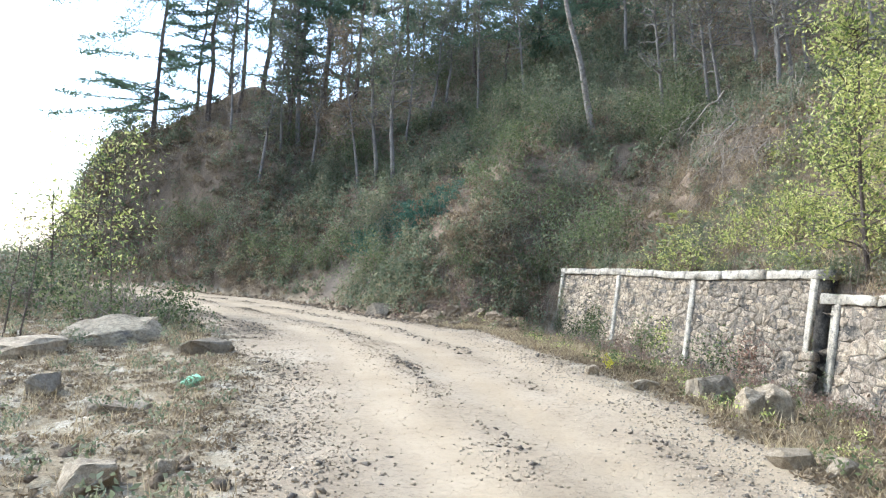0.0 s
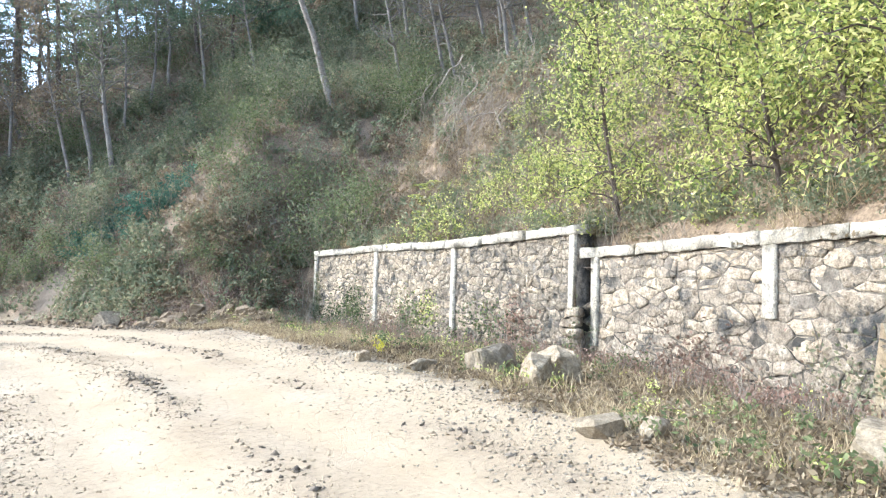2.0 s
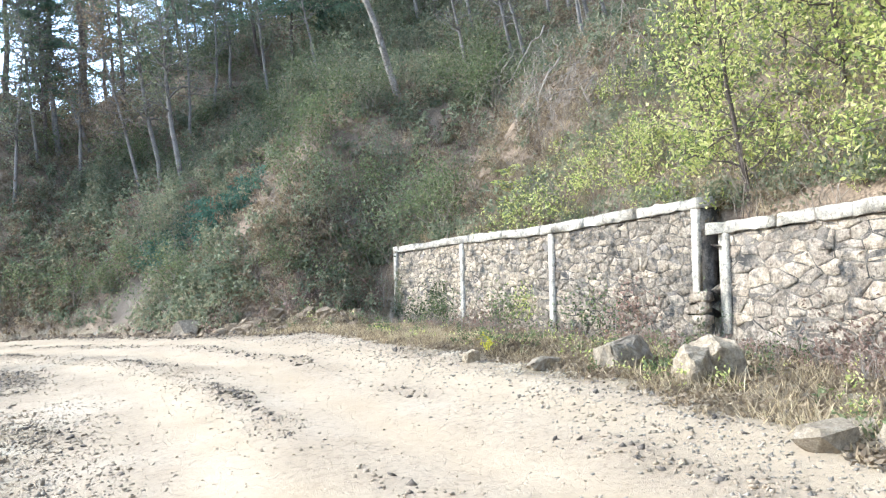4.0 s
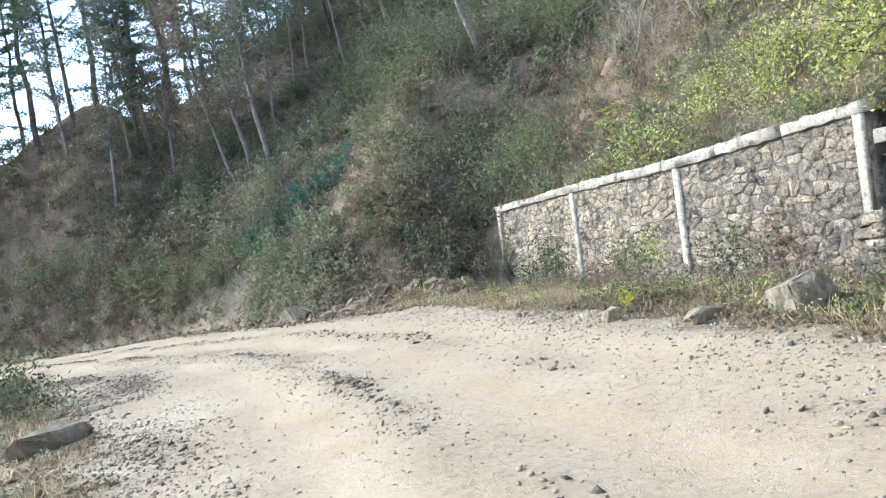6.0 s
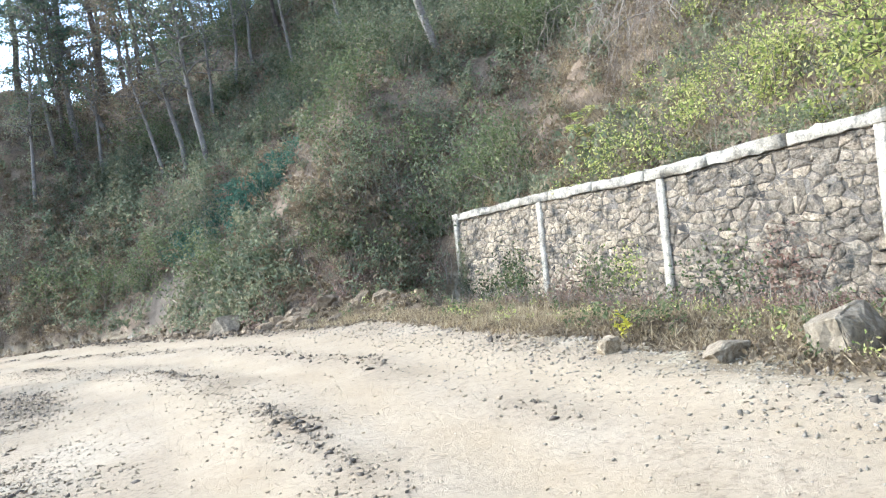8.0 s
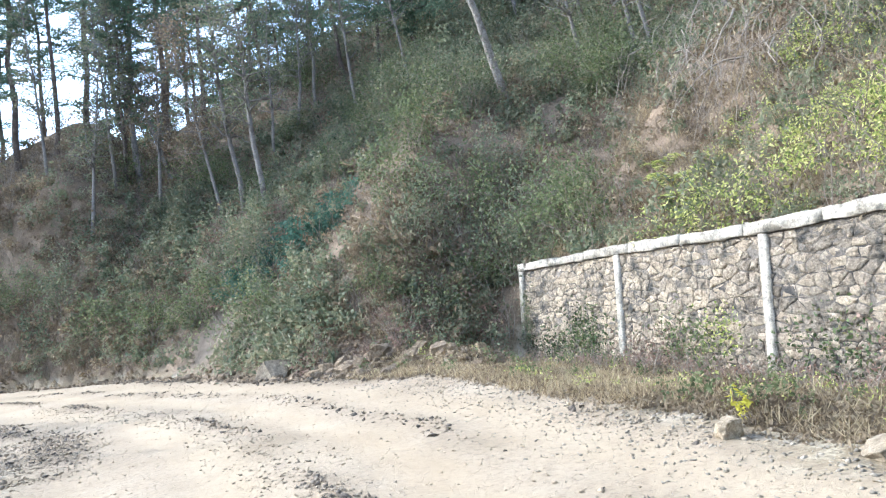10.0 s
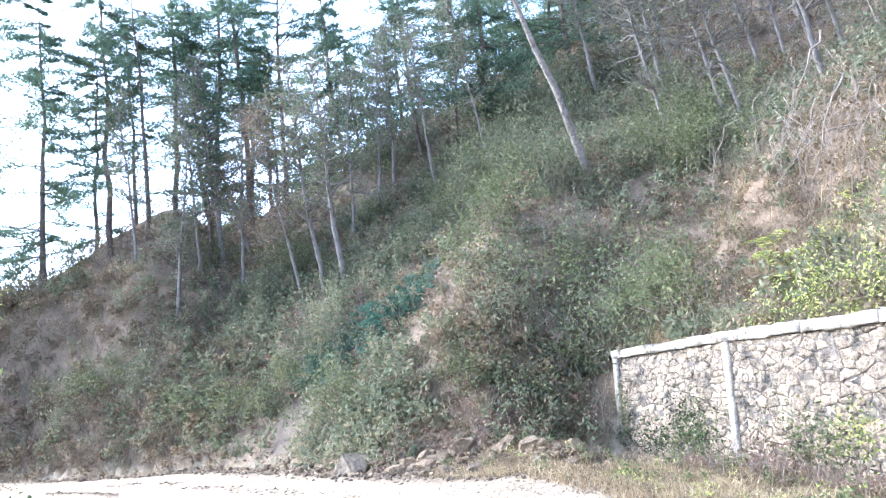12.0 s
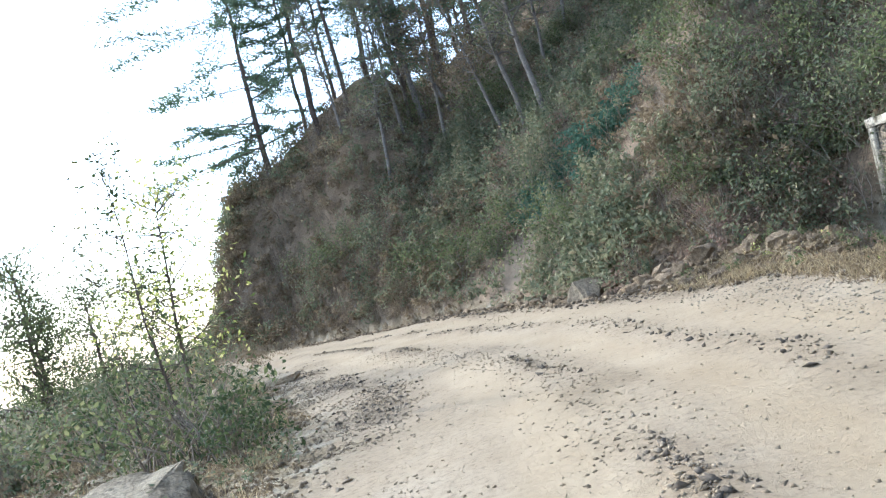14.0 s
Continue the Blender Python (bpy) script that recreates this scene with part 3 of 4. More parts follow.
def stems(rng, n, radius, tall, thick=0.008):
    out = []
    for _ in range(n):
        a = rng.normal(size=2) * radius * 0.2
        b = a + rng.normal(size=2) * radius * 0.7
        h = tall * rng.uniform(0.5, 1.05)
        k = np.linspace(0, 1, 4)[:, None]
        pts = np.concatenate([a + (b - a) * k**1.5, h * k], 1) + rng.normal(size=(4, 3)) * 0.03 * tall
        pts[0, 2] = -0.05
        out.append(tube(pts, thick * (1.2 - np.linspace(0, 1, 4)), 3))
    return joined(out)


SCAR = (-5.75, 33.6, 0.8, 1.1)


def scatter(name, label, count, pick, makers, material, seed, category="undergrowth"):
    """One sheet of plants nobody could count, laid on the land."""
    rng = np.random.default_rng(seed)
    pool = [m(rng) for m in makers]
    xy = pick(rng, count)
    xy = xy[np.hypot((xy[:, 0] - SCAR[0]) / SCAR[2], (xy[:, 1] - SCAR[1]) / SCAR[3]) > 1]
    z = height(xy[:, 0], xy[:, 1])
    pieces = []
    for (x, y), h in zip(xy, z):
        v, f = pool[rng.integers(len(pool))]
        a, s = rng.uniform(0, 6.28), rng.uniform(0.6, 1.35)
        c, d = math.cos(a) * s, math.sin(a) * s
        w = np.stack([v[:, 0] * c - v[:, 1] * d + x, v[:, 0] * d + v[:, 1] * c + y, v[:, 2] * s + h], 1)
        pieces.append((w, f))
    return tagged(new(name, mesh_of(name, *joined(pieces), material)), label, category, kind="stuff")


def hill_points(rng, count, x0, x1, y0, y1, cover=None, least=0.0):
    out = []
    while len(out) < count:
        x, y = rng.uniform(x0, x1, 4000), rng.uniform(y0, y1, 4000)
        hill = (land(x, y, False)[2] > 0.5) & (foot_distance(x, y) > 0)
        ok = hill & (rng.random(4000) < (1.0 if cover is None else cover(x, y)))
        out += list(zip(x[ok], y[ok]))
    return np.array(out[:count])


def band_points(rng, count, y0, y1, near, far, side):
    """Along a road edge: side 1 the wall's verge, -1 the valley verge."""
    y = rng.uniform(y0, y1, count)
    k = near + (far - near) * rng.random(count) ** 1.3
    edge = np.interp(y, EDGE_RY, EDGE_R) if side > 0 else np.interp(y, EDGE_Y, EDGE_L)
    return np.stack([edge + side * k, y], 1)


def branch_path(rng, start, way, length, bend, steps=5):
    pts, p, w = [np.array(start, float)], np.array(start, float), unit(np.array(way, float))
    for _ in range(steps - 1):
        w = unit(w + rng.normal(size=3) * bend)
        p = p + w * length / (steps - 1)
        pts.append(p)
    return np.array(pts)


def pine(seed, tall, bare=0.3, thick=0.15, full=1.0, wide=1.0):
    """A thin pine: tapered trunk, whorls of drooping limbs, sprays of needles."""
    rng = np.random.default_rng(seed)
    tree = new("pine_tree")
    k = np.linspace(0, 1, 10)
    sway = np.cumsum(rng.normal(size=(10, 2)) * 0.09, 0) * tall / 14
    trunk_pts = np.stack([sway[:, 0] - sway[0, 0], sway[:, 1] - sway[0, 1], k * tall - 0.4], 1)
    part("trunk", mesh_of("trunk", *tube(trunk_pts, thick * (1.05 - 0.93 * k), 8), BARK, True), tree)
    limbs, sprays = [], []
    z = bare * tall
    while z < tall * 0.97:
        share = (z / tall - bare) / (1 - bare)
        reach = (0.27 * tall * (1 - share) ** 0.8 * (0.55 + 0.45 * min(1, share * 4)) + 0.3)
        base = np.array([np.interp(z + 0.4, k * tall, trunk_pts[:, n]) for n in (0, 1)] + [z])
        for _ in range(rng.integers(2, 5)):
            a = rng.uniform(0, 6.28)
            length = reach * rng.uniform(0.3, 1.35) * (wide if math.cos(a) < 0.2 else 1.0)
            path = branch_path(rng, base, (math.cos(a), math.sin(a), rng.uniform(-0.35, 0.2)), length, 0.12)
            limbs.append(tube(path, 0.03 * (1.15 - np.linspace(0, 1, 5)) * (0.4 + 0.6 * (1 - share)) + 0.004, 4))
            if rng.random() > full:
                continue
            n = int((36 + 50 * length) * (1.5 if wide > 1 else 1.15))
            along = rng.random(n) ** 0.6
            pts = np.stack([np.interp(along, np.linspace(0, 1, 5), path[:, c]) for c in range(3)], 1)
            pts += rng.normal(size=(n, 3)) * (0.22, 0.22, 0.10) * (0.35 + 0.3 * length) * 0.7
            out_way = np.tile((math.cos(a), math.sin(a), 0.25), (n, 1)) + rng.normal(size=(n, 3)) * 0.6
            sprays.append(leaves(pts, 0.30, 0.055, rng, 0.2, out_way))
        z += rng.uniform(0.025, 0.05) * tall
    tagged(part("branchwork", mesh_of("branchwork", *joined(limbs), BARK), tree), kind="stuff")
    part("crown", mesh_of("crown", *joined(sprays), NEEDLE), tree)
    return tree


def broadleaf(name, seed, tall, spread, leaf, leaf_size, count, bark, thick=0.05, lean=(0, 0), low=0.3):
    """A slender leafy tree: trunk, forked limbs and single leaves in open sprays."""
    rng = np.random.default_rng(seed)
    tree = new(name)
    k = np.linspace(0, 1, 8)
    trunk_pts = np.stack([lean[0] * k + np.cumsum(rng.normal(size=8) * 0.02 * tall / 4), lean[1] * k + np.cumsum(rng.normal(size=8) * 0.02 * tall / 4), k * tall - 0.15], 1)
    trunk_pts[:, :2] -= trunk_pts[0, :2]
    part("trunk", mesh_of("trunk", *tube(trunk_pts, thick * (1.1 - 0.95 * k), 7), bark, True), tree)
    limbs, crown = [], []
    spots = []
    for _ in range(int(10 + 5 * tall)):
        s = rng.uniform(low, 1.0)
        base = np.array([np.interp(s, k, trunk_pts[:, c]) for c in range(3)])
        a = rng.uniform(0, 6.28)
        path = branch_path(rng, base, (math.cos(a), math.sin(a), rng.uniform(0.1, 0.9)), spread * rng.uniform(0.4, 1.0) * (1.15 - 0.6 * s), 0.25, 6)
        limbs.append(tube(path, thick * 0.33 * (1.1 - np.linspace(0, 1, 6)) + 0.002, 4))
        for _ in range(2):
            b2 = path[rng.integers(2, 6)]
            sub = branch_path(rng, b2, rng.normal(size=3) + (0, 0, 0.4), spread * 0.35, 0.3, 4)
            limbs.append(tube(sub, thick * 0.14 * (1.1 - np.linspace(0, 1, 4)) + 0.0015, 3))
            spots += list(sub[1:])
        spots += list(path[2:])
    spots = np.array(spots)
    if count:
        c = spots[rng.integers(0, len(spots), count)] + rng.normal(size=(count, 3)) * 0.13 * spread**0.5
        crown.append(leaves(c, leaf_size, leaf_size * 0.42, rng, 0.0))
    tagged(part("branchwork", mesh_of("branchwork", *joined(limbs), bark), tree), kind="stuff")
    if count:
        part("crown", mesh_of("crown", *joined(crown), leaf), tree)
    return tree


def stand(tree, x, y, turn, scale, label, category, group="", tip=(0, 0)):
    tree.matrix_world = pose(x, y, float(height(x, y)), tip[0], tip[1], turn) @ Matrix.Scale(scale, 4)
    return tagged(tree, label, category, group)


build_wall()

# ---- trees on the hill ----
pines = [pine(31, 15, 0.10, 0.15, 1.0, 2.3), pine(32, 17, 0.35, 0.16), pine(33, 13, 0.3, 0.12, 0.85), pine(34, 16, 0.5, 0.13, 0.7)]
PINE_LABEL = "tall thin pine with bare lower trunk on the slope"
spots = [(-14.9, 49.0, 0, 1.0), (-12.0, 48.9, 1, 0.95), (-10.4, 48.2, 3, 0.9), (-9.0, 50.0, 1, 1.0), (-7.4, 49.0, 2, 1.1), (-5.2, 51.0, 1, 1.05), (-3.6, 49.0, 3, 1.1), (-12.8, 50.5, 2, 0.9)]
prng = np.random.default_rng(5)
while len(spots) < 48:
    x, y = prng.uniform(-13, 24), prng.uniform(41, 68)
    if foot_distance(np.array([x]), np.array([y]))[0] > 7 and all(math.hypot(x - a[0], y - a[1]) > 1.6 for a in spots):
        spots.append((x, y, int(prng.integers(4)), prng.uniform(0.75, 1.15)))
placed = set()
for x, y, n, s in spots:
    tip = (prng.normal() * 2.0, prng.normal() * 2.0)
    if n not in placed:
        placed.add(n)
        stand(pines[n], x, y, prng.uniform(0, 360) * (n > 0), s, PINE_LABEL, "tree", "pines on the hill", tip)
    else:
        copy_thing(pines[n], pose(x, y, float(height(x, y)), *tip, prng.uniform(0, 360)) @ Matrix.Scale(s, 4) @ Matrix.Scale(1 / pines[n].scale[0], 4))

for seed, x, y, tall, tip, thick in ((61, -6.9, 46.8, 10.5, (2, -4), 0.19), (62, -5.6, 46.6, 9.0, (-3, -14), 0.12), (63, -3.75, 38.4, 9.0, (3, -7), 0.13), (64, -3.2, 36.9, 8.5, (2, -5), 0.14), (66, -4.4, 39.2, 8.5, (0, -9), 0.09), (67, -9.0, 42.5, 8.0, (0, 5), 0.10), (68, 1.5, 40.0, 8.5, (0, -5), 0.10), (69, -0.5, 42.5, 9, (0, 4), 0.1), (70, 8.5, 38.0, 9, (0, -6), 0.12), (71, 11.0, 36.0, 8, (0, -10), 0.11), (72, -2.0, 41.0, 8.0, (2, 3), 0.09), (73, -8.0, 44.0, 9.0, (0, -3), 0.1), (74, 3.2, 38.0, 7.5, (0, -8), 0.08), (75, -6.4, 43.0, 8.5, (0, 2), 0.1), (76, -10.6, 45.0, 8.0, (0, -5), 0.09), (77, 0.8, 44.0, 9.0, (0, 0), 0.1)):
    stand(broadleaf("slender_tree", seed, tall, 1.9, DRY_LEAF if seed in (66, 75) else SHADE_LEAF, 0.12, 2300, GREY_BARK, thick * 0.78, low=0.32), x, y, 0, 1.0, "slender grey-trunked tree with thin dull leaves on the slope", "tree", "slender trees on the hill", tip)
stand(broadleaf("leaning_tree", 65, 11.5, 2.6, DRY_LEAF, 0.13, 1300, PALE_BARK, 0.14, low=0.6), 3.9, 31.4, 0, 1.0, "pale-barked tree leaning out from the slope, few dry leaves", "tree", tip=(2, -17))

# ---- thicket above the near wall ----
for seed, x, y, tall, spread, count, tip in ((81, 0.75, 13.6, 4.6, 1.5, 2600, (0, -8)), (82, 1.0, 11.2, 4.2, 1.8, 3600, (0, -14)), (83, 0.6, 9.4, 4.0, 1.9, 3800, (0, -18)), (84, 1.6, 7.6, 4.6, 2.0, 3800, (4, -22)), (85, 2.6, 10.0, 5.2, 2.0, 3400, (0, -10)), (86, 2.4, 13.0, 4.6, 1.9, 2800, (0, -10)), (87, 0.3, 6.0, 3.6, 1.8, 3200, (0, -15)), (88, 3.6, 12.0, 5.0, 2.0, 2600, (0, -6)), (89, 2.0, 15.3, 3.2, 1.4, 1500, (0, -6)), (90, 3.8, 15.0, 3.6, 1.6, 1600, (0, 0)), (91, -0.9, 6.4, 3.2, 1.7, 2600, (0, -12)), (92, -0.2, 8.3, 3.6, 1.7, 2600, (0, -12)), (93, 0.4, 10.3, 3.4, 1.6, 2400, (0, -14)), (94, -1.3, 4.4, 3.2, 1.7, 2400, (0, -10)), (95, 4.6, 9.0, 5.5, 2.2, 2600, (0, -6)), (96, 3.0, 6.5, 5.0, 2.2, 2800, (0, -10))):
    stand(broadleaf("leafy_shrub", seed, tall, spread, BRIGHT_LEAF, 0.10, int(count * 1.3), BARK, 0.045, low=0.12), x, y, 0, 1.0, "tall sunlit shrub with yellow-green leaves above the wall", "shrub", "shrubs above the wall", tip)

# ---- shrubs, brush and grass on the hill ----


def shrub(name, seed, radius, tall, count, leaf, size):
    rng = np.random.default_rng(seed)
    ob = new(name)
    part("stemwork", mesh_of("stemwork", *stems(rng, 16, radius, tall * 0.9, 0.012), TWIG), ob)
    part("foliage", mesh_of("foliage", *clump(rng, count, radius, tall, size, size * 0.45), leaf), ob)
    return ob


def group_of(variants, places, label, category, group, seed):
    """Stands the variants first, then copies of them."""
    rng = np.random.default_rng(seed)
    for n, (x, y, s) in enumerate(places):
        v = variants[n % len(variants)]
        m = pose(x, y, float(height(x, y)) - 0.05, rng.normal() * 4, rng.normal() * 4, rng.uniform(0, 360)) @ Matrix.Scale(s, 4)
        if n < len(variants):
            v.matrix_basis = m
            v["size"] = s
            tagged(v, label, category, group)
        else:
            copy_thing(v, m @ Matrix.Scale(1 / v["size"], 4))


def green_cover(x, y):
    return np.clip(fbm(x, y, 5.0, 2, 11) * 3.4 - 1.25, 0.12, 1) * np.where((y > 25) & (foot_distance(x, y) < 0.8), 0.1, 1.0) * np.where(np.hypot(x + 5.75, y - 33.6) < 1.2, 0.0, 1.0)


def dry_cover(x, y):
    return np.clip(1.7 - fbm(x, y, 5.0, 2, 11) * 2.2, 0.15, 1) * np.where(np.hypot(x + 5.75, y - 33.6) < 1.2, 0.05, 1.0)


def leafy(n, radius, tall, size):
    return lambda rng: clump(rng, n, radius, tall, size, size * 0.45)


def twiggy(n, radius, tall):
    return lambda rng: stems(rng, n, radius, tall, 0.006)


def tufted(n, tall, width=0.012):
    def make(rng):
        c = rng.normal(size=(n, 3)) * (0.10, 0.10, 0)
        way = np.stack([rng.normal(size=n) * 0.5, rng.normal(size=n) * 0.5, np.full(n, 1.0)], 1)
        return leaves(c + unit(way) * tall * 0.45, tall, width, rng, 0, way)

    return make


near_hill = (-12, 12, 19, 44)
scatter("undergrowth", "dense dull-green leafy undergrowth over the hillside", 2700, lambda r, n: hill_points(r, n, *near_hill, green_cover), [leafy(120, 0.36, 0.7, 0.125), leafy(110, 0.45, 1.0, 0.13), leafy(80, 0.26, 0.5, 0.11)], SHADE_LEAF, 41)
scatter("slope_leaves", "small-leaved sunlit plants on the slope behind the wall", 900, lambda r, n: hill_points(r, n, -3, 7, 4, 21), [leafy(90, 0.35, 0.45, 0.065), leafy(80, 0.3, 0.6, 0.07), leafy(60, 0.25, 0.3, 0.06)], SHADE_LEAF, 71)
scatter("slope_sprigs", "bright small-leaved sprigs on the slope behind the wall", 380, lambda r, n: hill_points(r, n, -3, 6, 4, 21), [leafy(60, 0.3, 0.5, 0.065), leafy(50, 0.25, 0.35, 0.06)], BRIGHT_LEAF, 72)
scatter("slope_litter", "dry leaves lying on the slope behind the wall", 1100, lambda r, n: hill_points(r, n, -3, 8, 4, 26), [leafy(40, 0.4, 0.06, 0.07)], DRY_LEAF, 73, "litter")


def behind_cap(rng, n):
    y = rng.uniform(3, 24.5, n)
    return np.stack([wall_face(y) + 0.5 + 0.5 * rng.random(n) ** 2, y], 1)


scatter("cap_plants", "leaves and weeds hanging over the wall's cap", 330, behind_cap, [leafy(60, 0.25, 0.35, 0.065), leafy(50, 0.3, 0.25, 0.06)], SHADE_LEAF, 74)
scatter("far_undergrowth", "sparser leafy undergrowth between the hill's trees", 1500, lambda r, n: hill_points(r, n, -20, 24, 38, 64, green_cover), [leafy(80, 0.5, 1.0, 0.15), leafy(70, 0.4, 0.8, 0.14)], SHADE_LEAF, 42)
scatter("dry_undergrowth", "brown withered leaves and bracken on the hillside", 1500, lambda r, n: hill_points(r, n, -20, 16, 20, 52, dry_cover), [leafy(60, 0.4, 0.35, 0.125), leafy(50, 0.5, 0.5, 0.13)], DRY_LEAF, 43)
scatter("dead_twigs", "tangled dead twigs standing in the undergrowth", 1300, lambda r, n: hill_points(r, n, -18, 14, 5, 46), [twiggy(9, 0.5, 1.0), twiggy(7, 0.7, 1.4)], TWIG, 44)
scatter("dry_hill_grass", "pale dry grass tufts on the slope above the wall", 900, lambda r, n: hill_points(r, n, -3, 9, 5, 27), [tufted(26, 0.4), tufted(20, 0.3)], STRAW, 45, "grass")


def bank_points(rng, n, first, last, deep):
    """On the steep bank: along its foot, some way up."""
    k = rng.uniform(first, last, n)
    i = np.floor(k).astype(int)
    a, b = FOOT[i], FOOT[i + 1]
    way = unit(b - a)
    up = np.stack([way[:, 1], -way[:, 0]], 1)
    return a + (b - a) * (k - i)[:, None] + up * (-0.1 + deep * rng.random(n)[:, None])


scatter("bank_brush", "dry brown brush clinging to the steep bank", 1300, lambda r, n: bank_points(r, n, 8, 13.5, 3.8), [leafy(70, 0.45, 0.4, 0.11), leafy(60, 0.45, 0.55, 0.12), twiggy(10, 0.5, 0.8)], DRY_LEAF, 47, "brush")
scatter("bank_leaves", "green leafy plants clinging to the steep bank", 430, lambda r, n: bank_points(r, n, 7, 12.5, 4.0), [leafy(70, 0.5, 0.6, 0.13), leafy(60, 0.4, 0.9, 0.13)], SHADE_LEAF, 48)
scatter("high_slope_plants", "mixed brush on the upper slope", 900, lambda r, n: hill_points(r, n, 5, 30, 10, 44), [leafy(90, 0.6, 1.0, 0.11), leafy(80, 0.7, 1.4, 0.12)], SHADE_LEAF, 49)
scatter("scree_plants", "thin brush and leaves beside the ferns", 110, lambda r, n: np.stack([-4.1 + r.normal(size=n) * 0.7, 29.4 + r.normal(size=n) * 1.2], 1), [leafy(70, 0.45, 0.7, 0.14), leafy(60, 0.4, 0.9, 0.14)], SHADE_LEAF, 50)
scatter("scree_brush", "dry brush at the foot of the bank", 150, lambda r, n: np.stack([-1.7 + r.normal(size=n) * 1.1, 27.9 + r.normal(size=n) * 0.9], 1), [leafy(50, 0.4, 0.5, 0.12), twiggy(8, 0.5, 0.8)], DRY_LEAF, 60, "brush")
scatter("fern_patch", "patch of blue-green ferns low on the bank", 190, lambda r, n: np.stack([-3.6 + (k := r.uniform(-1.5, 1.6, n)) + r.normal(size=n) * 0.3, 33.4 - 1.05 * k + r.normal(size=n) * 0.45], 1), [leafy(90, 0.4, 0.5, 0.12)], BLUE_LEAF, 46, "ferns")
scatter("corner_brush", "dry leaves and stems beside the wall's end", 90, lambda r, n: np.stack([-1.0 + r.normal(size=n) * 0.8, 26.0 + r.normal(size=n) * 0.7], 1), [leafy(60, 0.35, 0.5, 0.085), leafy(70, 0.4, 0.8, 0.09), twiggy(9, 0.5, 0.9)], SHADE_LEAF, 79, "brush")
scatter("corner_leaves", "withered reddish leaves beside the wall's end", 70, lambda r, n: np.stack([-1.4 + r.normal(size=n) * 1.0, 25.9 + r.normal(size=n) * 0.6], 1), [leafy(60, 0.35, 0.35, 0.08), twiggy(8, 0.5, 0.7)], RED_LEAF, 80, "brush")
scatter("terrace_litter", "rust-brown fallen leaves on bare earth between the trees", 520, lambda r, n: hill_points(r, n, -6, 5, 33, 44), [leafy(50, 0.5, 0.06, 0.09)], RED_LEAF, 81, "litter")
scatter("bracken", "rust-brown bracken on the sunny slope above the wall", 420, lambda r, n: hill_points(r, n, 0.5, 7, 17, 31), [leafy(60, 0.35, 0.25, 0.09), tufted(20, 0.35)], DRY_LEAF, 82, "bracken")
scatter("ridge_brush", "thin twigs and leaves along the ridge against the sky", 190, lambda r, n: hill_points(r, n, -17, -2, 45, 52), [twiggy(8, 0.6, 1.9), leafy(60, 0.6, 1.6, 0.10)], TWIG, 78, "brush")

SHRUBS = [shrub("hill_shrub", 101, 0.9, 1.5, 1500, GREEN_LEAF, 0.095), shrub("hill_shrub", 102, 1.1, 1.3, 1600, GREEN_LEAF, 0.09), shrub("hill_shrub", 103, 0.8, 1.9, 1300, SHADE_LEAF, 0.10)]
srng = np.random.default_rng(12)
spots = [(0.9, 23.4, 1.1), (1.6, 24.6, 1.3), (1.3, 26.2, 1.2), (0.6, 27.9, 1.2), (2.6, 26.0, 1.0), (1.9, 28.6, 1.1), (0.2, 30.2, 1.2), (-0.2, 26.3, 1.0), (-1.4, 27.6, 1.0), (-1.0, 29.3, 1.2), (-2.4, 27.0, 0.8), (0.4, 25.6, 1.0), (-7.2, 36.5, 1.1), (-8.6, 38.6, 1.2), (-10.2, 41.0, 1.2), (-5.9, 34.6, 1.0), (-12.5, 43.6, 1.1), (-4.0, 34.3, 1.1)]
spots += [(x, y, srng.uniform(0.8, 1.4)) for x, y in hill_points(srng, 46, -16, 9, 26, 50, green_cover)]
group_of(SHRUBS, spots, "rounded green shrub with thin stems on the bank", "shrub", "shrubs on the hill", 13)
SMALL = [shrub("sunlit_shrub", 111, 0.5, 0.9, 520, BRIGHT_LEAF, 0.07), shrub("sunlit_shrub", 112, 0.6, 0.7, 480, BRIGHT_LEAF, 0.075)]
spots = [(x, y, srng.uniform(0.7, 1.3)) for x, y in hill_points(srng, 30, 0.4, 5, 5, 21)] + [(0.7, 19.4, 1.0), (0.9, 18.0, 1.2), (1.2, 16.6, 1.0), (1.0, 15.2, 1.2)]
group_of(SMALL, spots, "low sunlit shrub with yellow-green leaves above the wall", "shrub", "low shrubs above the wall", 14)


def hanging_brush(seed, top, fall, spread, count):
    """Bare pale stems that droop over the slope."""
    rng = np.random.default_rng(seed)
    out = []
    for _ in range(count):
        a = np.array(top) + rng.normal(size=3) * spread
        b = a + np.array(fall) * rng.uniform(0.6, 1.2) + rng.normal(size=3) * 0.55
        k = np.linspace(0, 1, 7)[:, None]
        pts = a + (b - a) * k + (rng.normal(size=3) * 0.22 + (-0.1, -0.08, 0.05)) * np.sin(k * 3.14) + rng.normal(size=(7, 3)) * 0.05
        out.append(tube(pts, rng.choice([0.005, 0.007, 0.010, 0.02], p=[0.4, 0.35, 0.2, 0.05]) * (1.15 - np.linspace(0, 1, 7)), 4))
    return mesh_of("hanging_brush", *joined(out), TWIG)


BRUSH_LABEL = "tangle of pale dead stems hanging down the slope"
tagged(new("dead_brush", hanging_brush(151, (3.3, 21.2, 6.3), (-0.9, -0.3, -2.0), 0.5, 60)), BRUSH_LABEL, "brush", kind="stuff")
tagged(new("dead_brush", hanging_brush(152, (3.6, 19.4, 6.3), (-1.0, -0.5, -1.8), 0.65, 60)), BRUSH_LABEL, "brush", kind="stuff")
